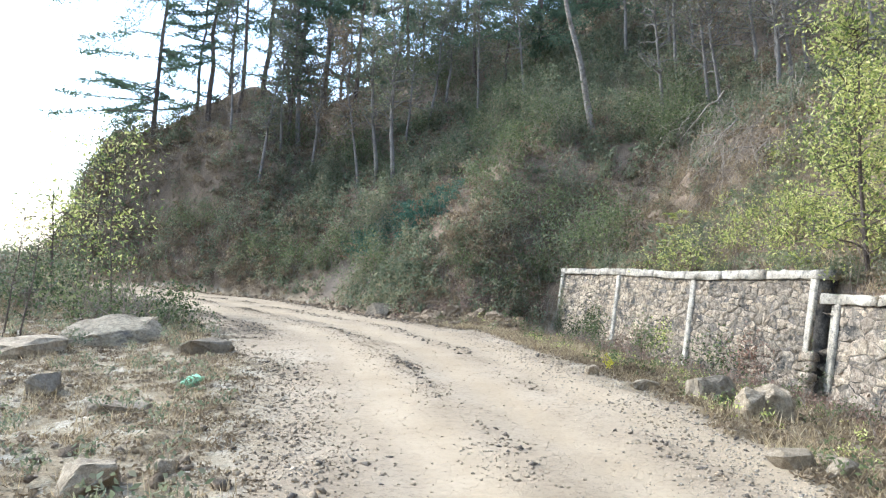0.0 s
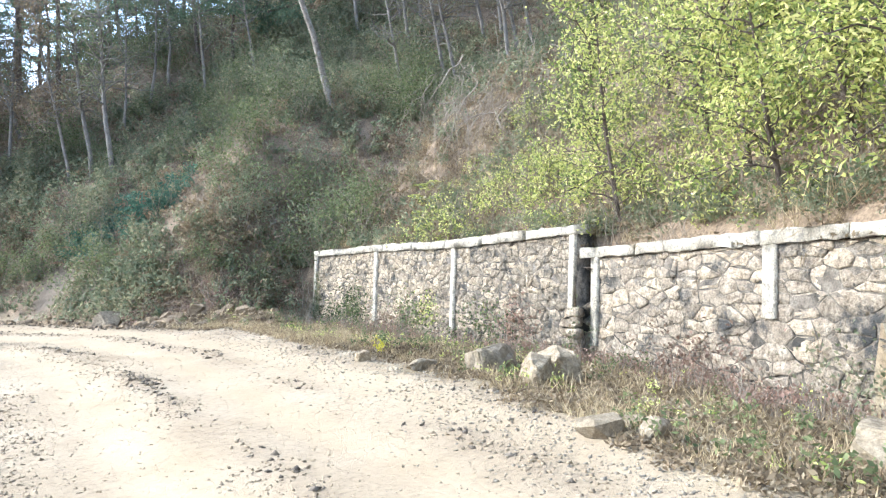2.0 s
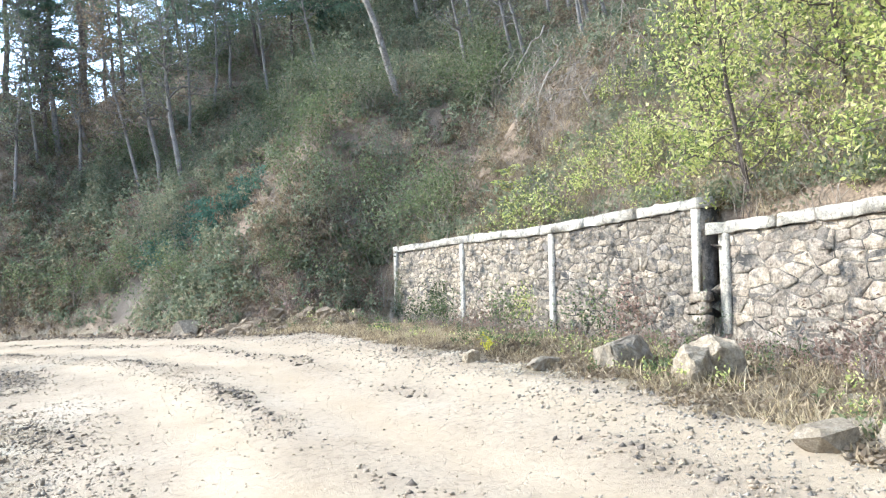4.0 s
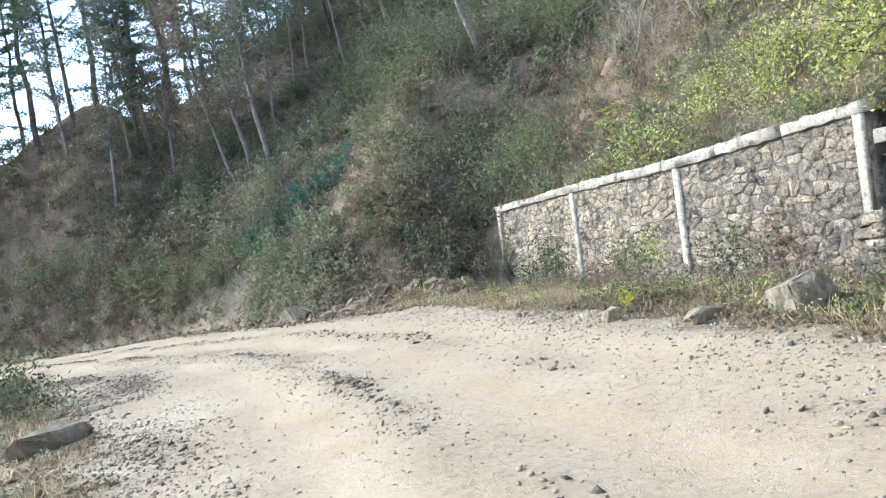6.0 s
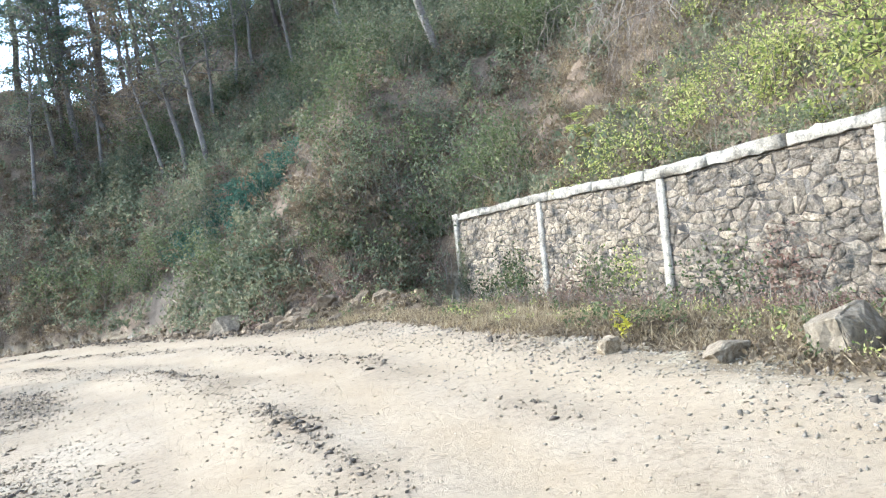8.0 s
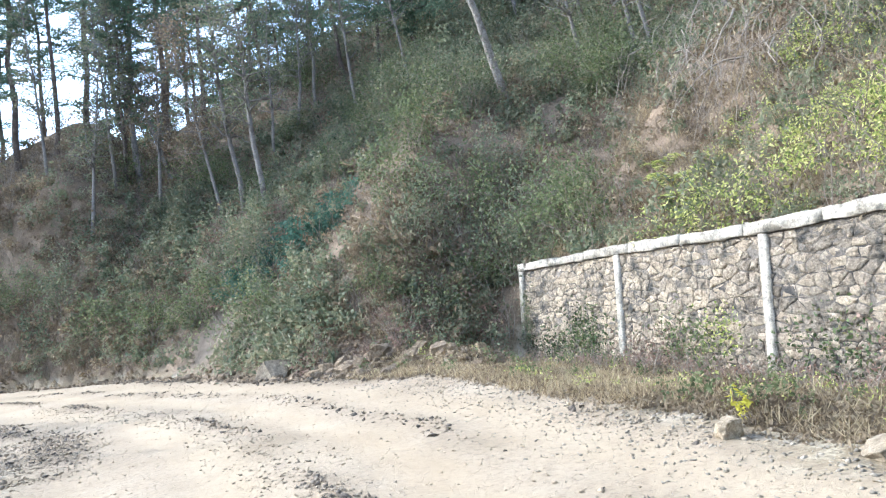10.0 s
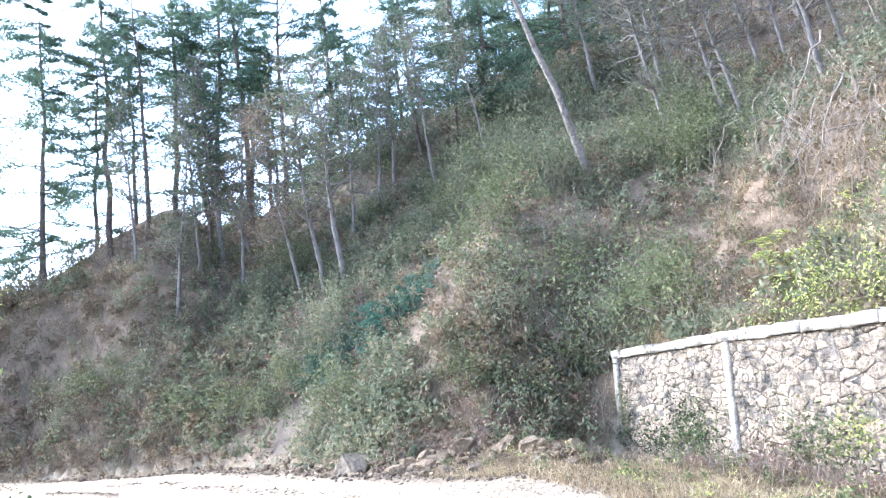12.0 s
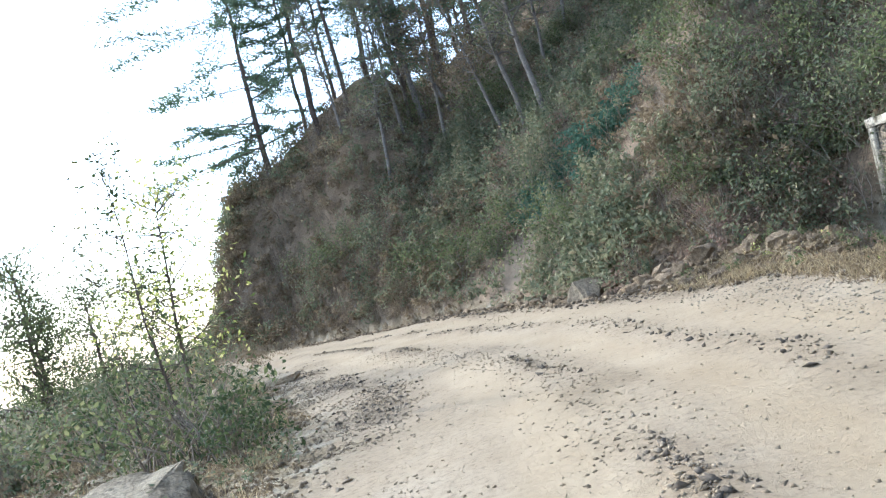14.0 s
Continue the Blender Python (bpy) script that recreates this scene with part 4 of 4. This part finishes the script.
tagged(new("dead_brush", hanging_brush(153, (4.4, 23.0, 6.6), (-1.3, -0.2, -1.4), 0.6, 34)), BRUSH_LABEL, "brush", kind="stuff")
for seed, top, fall in ((154, (-0.3, 28.0, 3.3), (-0.4, -0.3, -2.3)), (155, (-1.6, 27.2, 2.4), (-0.5, -0.5, -1.3)), (156, (-0.2, 26.4, 2.6), (-0.6, -0.6, -1.5))):
    tagged(new("dead_branch", hanging_brush(seed, top, fall, 0.25, 9)), "bare pale branches fallen down the bank", "branch", "fallen branches")

# ---- rubble at the foot of the bank ----
RUBBLE = [rock_mesh("rubble_stone", 200 + n, RUBBLE_STONE, 3, 8, (1, 0.8 + 0.05 * n, 0.6 + 0.06 * n)) for n in range(6)]
rr = np.random.default_rng(17)
for n in range(295):
    if n < 165:
        y = rr.uniform(22.8, 40)
        x = float(np.interp(y, EDGE_RY, EDGE_R)) - 0.1 + 0.85 * rr.random()
    else:
        u, v = 5.7 * rr.random() ** 0.85, 1.5 * rr.random() - 0.1
        x, y = -2.3 - 0.454 * u + 0.891 * v, 22.3 + 0.891 * u + 0.454 * v
    s = float(np.clip(rr.lognormal(-2.15, 0.45), 0.06, 0.23)) * (1.0 if n >= 165 else 0.85 if y < 32 else 0.65)
    ob = tagged(new("rubble_stone", RUBBLE[n % 6]), "angular grey-brown fallen stone at the foot of the bank", "stone", "rubble at the bank")
    ob.matrix_world = pose(x, y, float(height(x, y)) + 0.22 * s, rr.uniform(-35, 35), rr.uniform(-35, 35), rr.uniform(0, 360)) @ Matrix.Scale(s, 4)
place_rock("rubble_block", 231, -5.1, 27.5, 0.6, (1.1, 0.8, 0.62), 65, "squarish rock lying at the foot of the bank, shade put into its dark colour", 0.15, 3, SHADED_ROCK)
place_rock("rubble_block", 232, -3.2, 25.3, 0.36, (1.0, 0.8, 0.6), 60, "reddish weathered rock on the rubble heap", 0.2, 3, RUBBLE_STONE)

# ---- rocks by the road ----
place_rock("rock", 241, -2.75, 12.8, 0.52, (1.1, 0.75, 0.7), 25, "pale tilted rock lying before the wall", 0.15, cuts=9, boxy=0.57)
place_rock("rock", 262, -2.9, 11.25, 0.42, (0.95, 0.8, 0.95), 70, "blocky grey rock with a broken face before the wall", 0.15, cuts=9, boxy=0.57)
place_rock("rock", 263, -3.22, 11.2, 0.30, (0.9, 0.75, 1.0), 10, "small upright rock leaning on a bigger one", 0.15, cuts=9, boxy=0.57)
place_rock("rock", 244, -4.5, 8.9, 0.25, (1.2, 0.8, 0.6), 150, "pale broken rock at the road's edge", 0.2, cuts=5, boxy=0.62)
place_rock("rock", 245, -4.2, 8.62, 0.24, (1.1, 0.8, 0.6), 40, "small pale flat-sided rock at the road's edge", 0.2, cuts=5, boxy=0.62)
place_rock("rock", 264, -4.05, 8.95, 0.2, (1.2, 0.7, 0.6), 30, "pale angular stone beside the broken rock", 0.1, cuts=5, boxy=0.62)
place_rock("rock", 246, -3.55, 13.35, 0.27, (1.1, 0.7, 0.5), 0, "half-buried pale stone in the dry grass", 0.3)
place_rock("rock", 247, -3.55, 7.05, 0.42, (1.1, 0.8, 0.55), 20, "cream-coloured flat rock on the verge", 0.2)
place_rock("rock", 248, -3.8, 14.6, 0.16, (1.0, 0.9, 0.8), 0, "small dark stone in the dry grass", 0.2)
big = tagged(new("boulder", boulder_mesh("boulder", 251, PALE_ROCK)), "large pale cracked boulder with a sloping top among weeds", "rock")
big.matrix_world = pose(-12.0, 19.3, float(height(-12.0, 19.3)) - 0.08, 0, 0, 12) @ Matrix.Diagonal((0.84, 0.85, 0.68, 1))
place_rock("boulder", 252, -10.1, 17.3, 0.55, (1.1, 0.6, 0.4), 30, "flat pale slab beside the boulder", 0.3)
place_rock("boulder", 253, -13.1, 17.6, 0.75, (1.2, 0.8, 0.35), 50, "low flat rock among weeds", 0.3)
place_rock("rock", 254, -12.0, 13.9, 0.33, (1.1, 0.8, 0.6), 80, "dark grey rock on the stony verge", 0.25)
place_rock("rock", 255, -10.9, 12.5, 0.46, (1.2, 0.8, 0.32), 0, "low flat grey rock in the verge", 0.35)
place_rock("rock", 256, -10.65, 9.3, 0.30, (1.1, 0.8, 0.7), 15, "brown half-buried rock on the verge", 0.25)
place_rock("rock", 257, -10.1, 9.6, 0.14, (1.0, 0.9, 0.8), 0, "small brown stone on the verge", 0.2)
place_rock("boulder", 258, -12.45, 30.2, 0.55, (1.2, 0.8, 0.38), 0, "pale flat-topped stone on the road's outer edge", 0.2)
place_rock("boulder", 259, -13.5, 29.6, 0.35, (1.0, 0.8, 0.6), 0, "brown stone on the road's outer edge", 0.2)


def pebbles(name, label, count, pick, low, high, material, seed):
    rng = np.random.default_rng(seed)
    shape = np.array([(1, 0, 0), (-1, 0, 0), (0, 1, 0), (0, -1, 0), (0, 0, 1), (0, 0, -1)], float)
    tri = np.array([(0, 2, 4), (2, 1, 4), (1, 3, 4), (3, 0, 4), (2, 0, 5), (1, 2, 5), (3, 1, 5), (0, 3, 5)])
    xy = pick(rng, count)
    z = height(xy[:, 0], xy[:, 1])
    s = np.exp(rng.uniform(np.log(low), np.log(high), count))
    v = shape[None] * rng.uniform(0.35, 1.5, (count, 6, 1)) * s[:, None, None] * np.array([1, 1, 0.5])
    q = unit(rng.normal(size=(count, 4)) * (1, 0.25, 0.25, 1))
    w, p = q[:, None, 0:1], q[:, None, 1:]
    v = v + 2 * np.cross(p, np.cross(p, v) + w * v)
    v += np.concatenate([xy, (z + 0.05 * s)[:, None]], 1)[:, None]
    f = (tri[None] + 6 * np.arange(count)[:, None, None]).reshape(-1, 3)
    return tagged(new(name, mesh_of(name, v.reshape(-1, 3), f, material)), label, "gravel", kind="stuff")


def on_road(rng, n, y0=1.0, y1=36.0):
    y = y0 + (y1 - y0) * rng.random(n) ** 1.2
    l, r = np.interp(y, EDGE_Y, EDGE_L), np.interp(y, EDGE_RY, EDGE_R)
    return np.stack([l + (r - l) * rng.random(n), y], 1)


def gravel_bands(rng, n):
    """Loose stones thrown to the ruts' edges."""
    y = rng.uniform(3, 30, n)
    l, r = np.interp(y, EDGE_Y, EDGE_L), np.interp(y, EDGE_RY, EDGE_R)
    k = rng.choice([0.02, 0.12, 0.42, 0.86], n, p=[0.38, 0.28, 0.22, 0.12]) + rng.normal(size=n) * 0.045
    ok = fbm(l + k * (r - l), y, 2.5, 2, 8) > 0.42
    return np.stack([l + (r - l) * k, y], 1)[ok]


def pebble_bands(name, label, count, low, high, material, seed):
    rng = np.random.default_rng(seed)
    xy = gravel_bands(rng, count)
    return pebbles(name, label, len(xy), lambda r, n: xy, low, high, material, seed)


pebbles("road_gravel", "fine loose gravel on the dusty road", 9000, on_road, 0.006, 0.02, GRAVEL, 301)
pebble_bands("loose_stones", "bands of broken stones along the wheel ruts", 14000, 0.007, 0.03, GRAVEL, 302)


def loose_earth(rng, n):
    y = 6 + 30 * rng.random(n * 12) ** 1.1
    x = np.interp(y, RIDGE_Y, RIDGE_X) + rng.uniform(-2.8, 4.0, n * 12)
    ok = rng.random(n * 12) < tracks(x, y)[1] ** 1.5
    l, r = np.interp(y, EDGE_Y, EDGE_L), np.interp(y, EDGE_RY, EDGE_R)
    ok &= (x > l - 0.3) & (x < r)
    return np.stack([x, y], 1)[ok][:n]


def strewn(name, label, count, low, high, material, seed):
    xy = loose_earth(np.random.default_rng(seed), count)
    return pebbles(name, label, len(xy), lambda r, n: xy, low, high, material, seed)


strewn("ridge_stones", "broken stones in the loose earth between the wheel tracks", 5200, 0.01, 0.04, GRAVEL, 312)
strewn("earth_clods", "earth clods and chips on the road, shade put into their dark colour", 1100, 0.015, 0.06, CLOD, 303)


def bank_foot(rng, n):
    m = n // 2
    y = rng.uniform(22.8, 42, m)
    a = np.stack([np.interp(y, EDGE_RY, EDGE_R) - 0.25 + 1.1 * rng.random(m), y], 1)
    u, v = 6.0 * rng.random(n - m) - 0.1, 1.9 * rng.random(n - m) - 0.3
    b = np.stack([-2.3 - 0.454 * u + 0.891 * v, 22.3 + 0.891 * u + 0.454 * v], 1)
    return np.concatenate([a, b])


pebbles("rubble_chips", "small broken stones and earth lumps in the rubble", 5200, bank_foot, 0.02, 0.11, RUBBLE_STONE, 314)
pebbles("rubble_clods", "earth lumps among the rubble, shade put into their dark colour", 700, bank_foot, 0.03, 0.10, CLOD, 315)
pebbles("verge_stones", "broken stones strewn over the valley verge", 7000, lambda r, n: band_points(r, n, 3, 34, -0.5, 6, -1), 0.010, 0.06, GRAVEL, 304)
pebbles("verge_cobbles", "fist-sized stones on the valley verge", 420, lambda r, n: band_points(r, n, 4, 32, 0.2, 6, -1), 0.05, 0.13, RUBBLE_STONE, 308)
pebbles("rut_stones", "band of broken grey stones along the wall side of the road", 4200, lambda r, n: np.stack([np.interp(y := 6 + 17 * r.random(n), EDGE_RY, EDGE_R) - np.abs(r.normal(size=n)) * 0.7 - 0.05, y], 1), 0.006, 0.03, RUT_STONE, 307)
pebbles("bank_scree", "small broken stones along the bank's foot", 2600, lambda r, n: np.stack([np.interp(y := r.uniform(21.5, 42, n), EDGE_RY, EDGE_R) + r.normal(size=n) * 0.35 + 0.25, y], 1), 0.02, 0.09, RUBBLE_STONE, 306)
pebbles("wall_verge_stones", "stones in the weeds before the wall", 1500, lambda r, n: band_points(r, n, 3, 25, -0.2, 3, 1), 0.012, 0.07, GRAVEL, 305)

# ---- weeds on the verges ----
scatter("verge_grass", "dry straw-coloured grass and weeds before the wall", 1300, lambda r, n: band_points(r, n, 2, 25, 0.1, 3.2, 1), [tufted(22, 0.11, 0.008), tufted(16, 0.19, 0.008), tufted(20, 0.08, 0.008)], STRAW, 51, "grass")
scatter("leaf_litter", "brown fallen leaves and chaff before the wall", 2600, lambda r, n: band_points(r, n, 2, 25, 0.0, 3.2, 1), [leafy(40, 0.3, 0.04, 0.06), leafy(30, 0.25, 0.10, 0.06)], DRY_LEAF, 61, "litter")
scatter("valley_litter", "brown fallen leaves on the valley verge", 3400, lambda r, n: band_points(r, n, 3, 30, 0.2, 7, -1), [leafy(24, 0.3, 0.03, 0.055)], DRY_LEAF, 62, "litter")
# Pale tufts added for the grass's sunlit highlights, put in as leaf colour.
scatter("sunlit_weeds", "small weeds in the dry grass before the wall, sunlit highlights put into their colour", 150, lambda r, n: band_points(r, n, 2, 25, 0.2, 3.2, 1), [leafy(30, 0.15, 0.2, 0.045), leafy(24, 0.2, 0.25, 0.045)], BRIGHT_LEAF, 63, "weeds")
scatter("verge_weeds", "low green weeds before the wall", 140, lambda r, n: band_points(r, n, 2, 25, 0.2, 3.2, 1), [leafy(40, 0.18, 0.25, 0.07), leafy(50, 0.22, 0.35, 0.06)], GREEN_LEAF, 52, "weeds")
scatter("verge_straw", "short dry grass on the earth between road and rubble", 420, lambda r, n: np.stack([np.interp(y := r.uniform(16.5, 24, n), EDGE_RY, EDGE_R) - 0.35 + 1.5 * r.random(n), y], 1), [tufted(22, 0.11, 0.008), tufted(16, 0.16, 0.008)], STRAW, 75, "grass")
scatter("verge_litter", "brown leaves and chaff on the earth beside the rubble", 420, lambda r, n: np.stack([np.interp(y := r.uniform(16, 25, n), EDGE_RY, EDGE_R) - 0.3 + 1.5 * r.random(n), y], 1), [leafy(26, 0.3, 0.03, 0.05)], DRY_LEAF, 76, "litter")
scatter("withered_weeds", "withered reddish-brown weeds along the wall's foot", 260, lambda r, n: np.stack([wall_face(y := r.uniform(4, 24.5, n)) - r.random(n) ** 1.5 * 1.3 - 0.08, y], 1), [leafy(44, 0.22, 0.24, 0.05), leafy(40, 0.28, 0.16, 0.045)], RED_LEAF, 53, "weeds")
scatter("wall_twigs", "thin dead stalks along the wall's foot", 260, lambda r, n: np.stack([wall_face(y := r.uniform(4, 24.5, n)) - r.random(n) * 1.6 - 0.08, y], 1), [twiggy(5, 0.3, 0.4)], TWIG, 54, "stalks")
scatter("valley_grass", "dry grass tufts on the valley verge", 1500, lambda r, n: band_points(r, n, 3, 40, 0.3, 9, -1), [tufted(20, 0.12, 0.008), tufted(14, 0.18, 0.008)], STRAW, 55, "grass")
scatter("valley_weeds", "small green and brown weeds on the valley verge", 420, lambda r, n: band_points(r, n, 5, 42, 0.4, 10, -1), [leafy(36, 0.2, 0.25, 0.06), leafy(44, 0.3, 0.3, 0.07)], SHADE_LEAF, 56, "weeds")
scatter("valley_thicket", "mixed dry and green thicket falling to the valley", 300, lambda r, n: np.stack([-15.5 - r.random(n) * 14, r.uniform(24, 52, n)], 1), [leafy(110, 0.6, 1.0, 0.12), leafy(90, 0.7, 1.3, 0.13)], SHADE_LEAF, 57, "thicket")
scatter("valley_brush", "dry brown brush falling to the valley", 420, lambda r, n: np.stack([-14.5 - r.random(n) * 13, r.uniform(22, 50, n)], 1), [leafy(70, 0.6, 0.8, 0.10), leafy(60, 0.5, 1.0, 0.10)], DRY_LEAF, 58, "brush")

yellow = new("yellow_plant")
part("stemwork", mesh_of("stemwork", *stems(np.random.default_rng(5), 8, 0.3, 0.35, 0.008), TWIG), yellow)
part("foliage", mesh_of("foliage", *clump(np.random.default_rng(6), 60, 0.36, 0.5, 0.13, 0.07), YELLOW_LEAF), yellow)
stand(yellow, -3.36, 14.78, 0, 0.48, "small weed with bright yellow leaves in the dry grass", "plant")

VALLEY_SHRUBS = [shrub("valley_shrub", 121, 0.7, 1.0, 480, DARK_LEAF, 0.085), shrub("valley_shrub", 122, 0.6, 1.2, 420, GREEN_LEAF, 0.085), shrub("valley_shrub", 123, 0.5, 0.9, 200, SHADE_LEAF, 0.12)]
group_of(VALLEY_SHRUBS, [(-11.2, 21.6, 1.25), (-12.0, 22.6, 1.5), (-12.1, 24.0, 1.2), (-10.7, 20.6, 0.8), (-13.0, 23.2, 1.5), (-11.2, 22.9, 1.1), (-14.6, 24.8, 1.5), (-13.2, 25.2, 1.4), (-15.5, 27.0, 1.5), (-14.0, 26.8, 1.4), (-16.9, 28.0, 1.3), (-17.0, 26.0, 1.6), (-16.2, 29.5, 1.5), (-18.5, 28.5, 1.7), (-17.6, 31.5, 1.6)], "dark green shrub at the road's outer edge", "shrub", "shrubs on the valley verge", 15)
for n, (seed, x, y, tall, spread, count, leaf, tip) in enumerate(((131, -14.2, 28.8, 5.4, 2.4, 1300, BRIGHT_LEAF, (0, 3)), (132, -15.8, 32.0, 4.2, 2.2, 900, BRIGHT_LEAF, (0, -3)))):
    stand(broadleaf("roadside_tree", seed, tall, spread, leaf, 0.15, count, BARK, 0.05, low=0.3), x, y, 0, 1.0, "small open tree with yellow-green leaves on the valley verge", "tree", "small trees on the valley verge", tip)
stand(broadleaf("sapling", 133, 5.7, 1.0, DARK_LEAF, 0.12, 300, BARK, 0.024, low=0.25), -12.7, 24.0, 0, 1.0, "thin sapling with few leaves against the sky", "sapling", tip=(0, -3))
stand(broadleaf("sapling", 134, 4.2, 0.8, SHADE_LEAF, 0.11, 220, BARK, 0.018, low=0.25), -13.7, 24.6, 40, 1.0, "shorter thin sapling with few leaves", "sapling")
for seed, x, y, tall in ((135, -14.2, 20.3, 3.0), (136, -13.7, 19.6, 2.5), (137, -14.6, 19.4, 3.2)):
    stand(broadleaf("bare_sapling", seed, tall, 0.5, SHADE_LEAF, 0.08, 14, BARK, 0.02, low=0.35), x, y, 0, 1.0, "leafless dark sapling stems on the verge", "sapling", "bare saplings", (0, 5))
for seed, x, y, tall in ((138, -21.2, 36.2, 5.0), (139, -24.0, 41.0, 6.5), (140, -24.5, 36.5, 6.0), (141, -23.0, 44.0, 5.0)):
    stand(broadleaf("valley_tree", seed, tall, 2.7, GREEN_LEAF, 0.15, 4200, BARK, 0.10, low=0.08), x, y, 0, 1.0, "dark green leafy tree rising from the valley side", "tree", "trees on the valley side")

sheet = rock_mesh("green_bag", 271, rough_material("green_plastic", [(0.3, (0.18, 0.42, 0.20)), (0.7, (0.42, 0.62, 0.38))], 6.0, 30, 0.4, 0.2), 3, 7, (1, 0.7, 0.5), 0.3)
bag = tagged(new("green_bag", sheet), "crumpled green plastic bag on the stony verge", "bag")
bag.matrix_world = pose(-10.1, 13.6, float(height(-10.1, 13.6)) + 0.06, 0, 0, 30) @ Matrix.Scale(0.2, 4)

for seed, x, y, tall, leaf, count, tip in ((171, 8.5, 29.5, 7.0, DRY_LEAF, 500, (0, -16)), (172, 10.5, 27.0, 7.5, DRY_LEAF, 350, (5, -20)), (173, 7.0, 31.5, 6.5, SHADE_LEAF, 700, (0, -8)), (174, 12.0, 31.0, 8.0, SHADE_LEAF, 900, (0, -6)), (175, 10.0, 23.5, 6.5, SHADE_LEAF, 900, (0, -14)), (176, 13.0, 25.0, 7.5, DRY_LEAF, 500, (0, -8)), (177, 9.0, 34.0, 7.5, SHADE_LEAF, 900, (0, -5)), (178, 8.0, 20.0, 5.0, SHADE_LEAF, 800, (0, -15))):
    stand(broadleaf("slope_tree", seed, tall, 2.3, leaf, 0.12, count, GREY_BARK, 0.08, low=0.3), x, y, 0, 1.0, "thin half-bare tree reaching out from the upper slope", "tree", "trees on the upper slope", tip)

urng = np.random.default_rng(77)
for n in range(16):
    x, y = 8.0 + 11 * urng.random(), 26 + 17 * urng.random()
    stand(broadleaf("slope_tree", 401 + n, urng.uniform(6.5, 9.5), 2.4, DRY_LEAF if n % 3 else SHADE_LEAF, 0.11, 1500, GREY_BARK, 0.085, low=0.25), x, y, 0, 1.0, "slender tree with thin brown leaves on the upper slope", "tree", "trees on the upper slope", (urng.normal() * 3, -6 - 8 * urng.random()))

for seed, x, y, size in ((281, 0.62, 18.7, 0.20), (282, 0.72, 18.25, 0.16), (283, 0.6, 17.1, 0.18), (284, 0.75, 16.8, 0.14), (285, 0.66, 15.6, 0.17), (286, 0.7, 20.0, 0.13)):
    place_rock("fallen_stone", seed, x, y, size, (1.1, 0.8, 0.8), seed * 40, "pale stone fallen on the earth behind the wall's cap", 0.55)


def fern(name, seed, fronds, reach):
    """Arching fronds with paired leaflets."""
    rng = np.random.default_rng(seed)
    plant = new(name)
    for n in range(fronds):
        a = rng.uniform(0, 6.28)
        k = np.linspace(0, 1, 8)
        r = reach * rng.uniform(0.7, 1.1)
        spine = np.stack([np.cos(a) * r * k * 0.8, np.sin(a) * r * k * 0.8, r * (1.1 * k - 0.75 * k**2)], 1)
        side = np.array([-np.sin(a), np.cos(a), 0.0])
        u = np.linspace(0.15, 1, 22)
        mid = np.stack([np.interp(u, k, spine[:, c]) for c in range(3)], 1)
        span = 0.26 * r * (1 - u**2)[:, None] + 0.02
        leaflets = joined([leaves(mid + side * sgn * span / 2, float(span.mean()) * 1.2, 0.035, rng, 0, np.tile(side * sgn, (22, 1))) for sgn in (1, -1)])
        part("frond", mesh_of("frond", *joined([tube(spine, 0.006 * (1.2 - k), 3), leaflets]), BRIGHT_LEAF), plant)
    return plant


for seed, x, y, size in ((291, 1.9, 21.6, 1.0), (292, 2.5, 22.6, 0.8), (293, 1.4, 20.6, 0.7)):
    stand(fern("fern", seed, 9, size), x, y, 0, 1.0, "yellow-green fern on the slope above the wall", "fern", "ferns above the wall")


def creeper(seed, y, z, wide, tall, count, leaf):
    """Small leaves clinging to the wall's face."""
    rng = np.random.default_rng(seed)
    ys = y + rng.normal(size=count) * wide
    zs = np.clip(z + rng.normal(size=count) * tall, 0.05, 1.9)
    p = on_wall(ys, zs, 0.05 + np.abs(rng.normal(size=count)) * 0.05)
    return tagged(new("creeper", mesh_of("creeper", *leaves(p, 0.07, 0.04, rng, 0.2), leaf)), "small creeper with dark leaves clinging to the stone wall", "creeper", "creepers on the wall")


for seed, y, z, wide, tall, count, leaf in ((311, 22.3, 0.5, 0.38, 0.38, 850, DARK_LEAF), (312, 19.4, 0.5, 0.5, 0.28, 480, GREEN_LEAF), (313, 18.7, 0.7, 0.25, 0.2, 150, BRIGHT_LEAF), (314, 24.6, 0.7, 0.15, 0.5, 420, SHADE_LEAF), (315, 15.6, 0.6, 0.3, 0.25, 320, RED_LEAF), (316, 11.2, 0.35, 0.6, 0.22, 420, RED_LEAF), (317, 8.6, 0.4, 0.5, 0.25, 300, SHADE_LEAF), (318, 13.9, 0.35, 0.15, 0.3, 180, SHADE_LEAF), (319, 16.6, 0.45, 0.5, 0.3, 380, DARK_LEAF), (320, 23.4, 0.3, 0.5, 0.25, 420, DARK_LEAF), (321, 20.3, 0.3, 0.5, 0.2, 300, RED_LEAF)):
    creeper(seed, y, z, wide, tall, count, leaf)
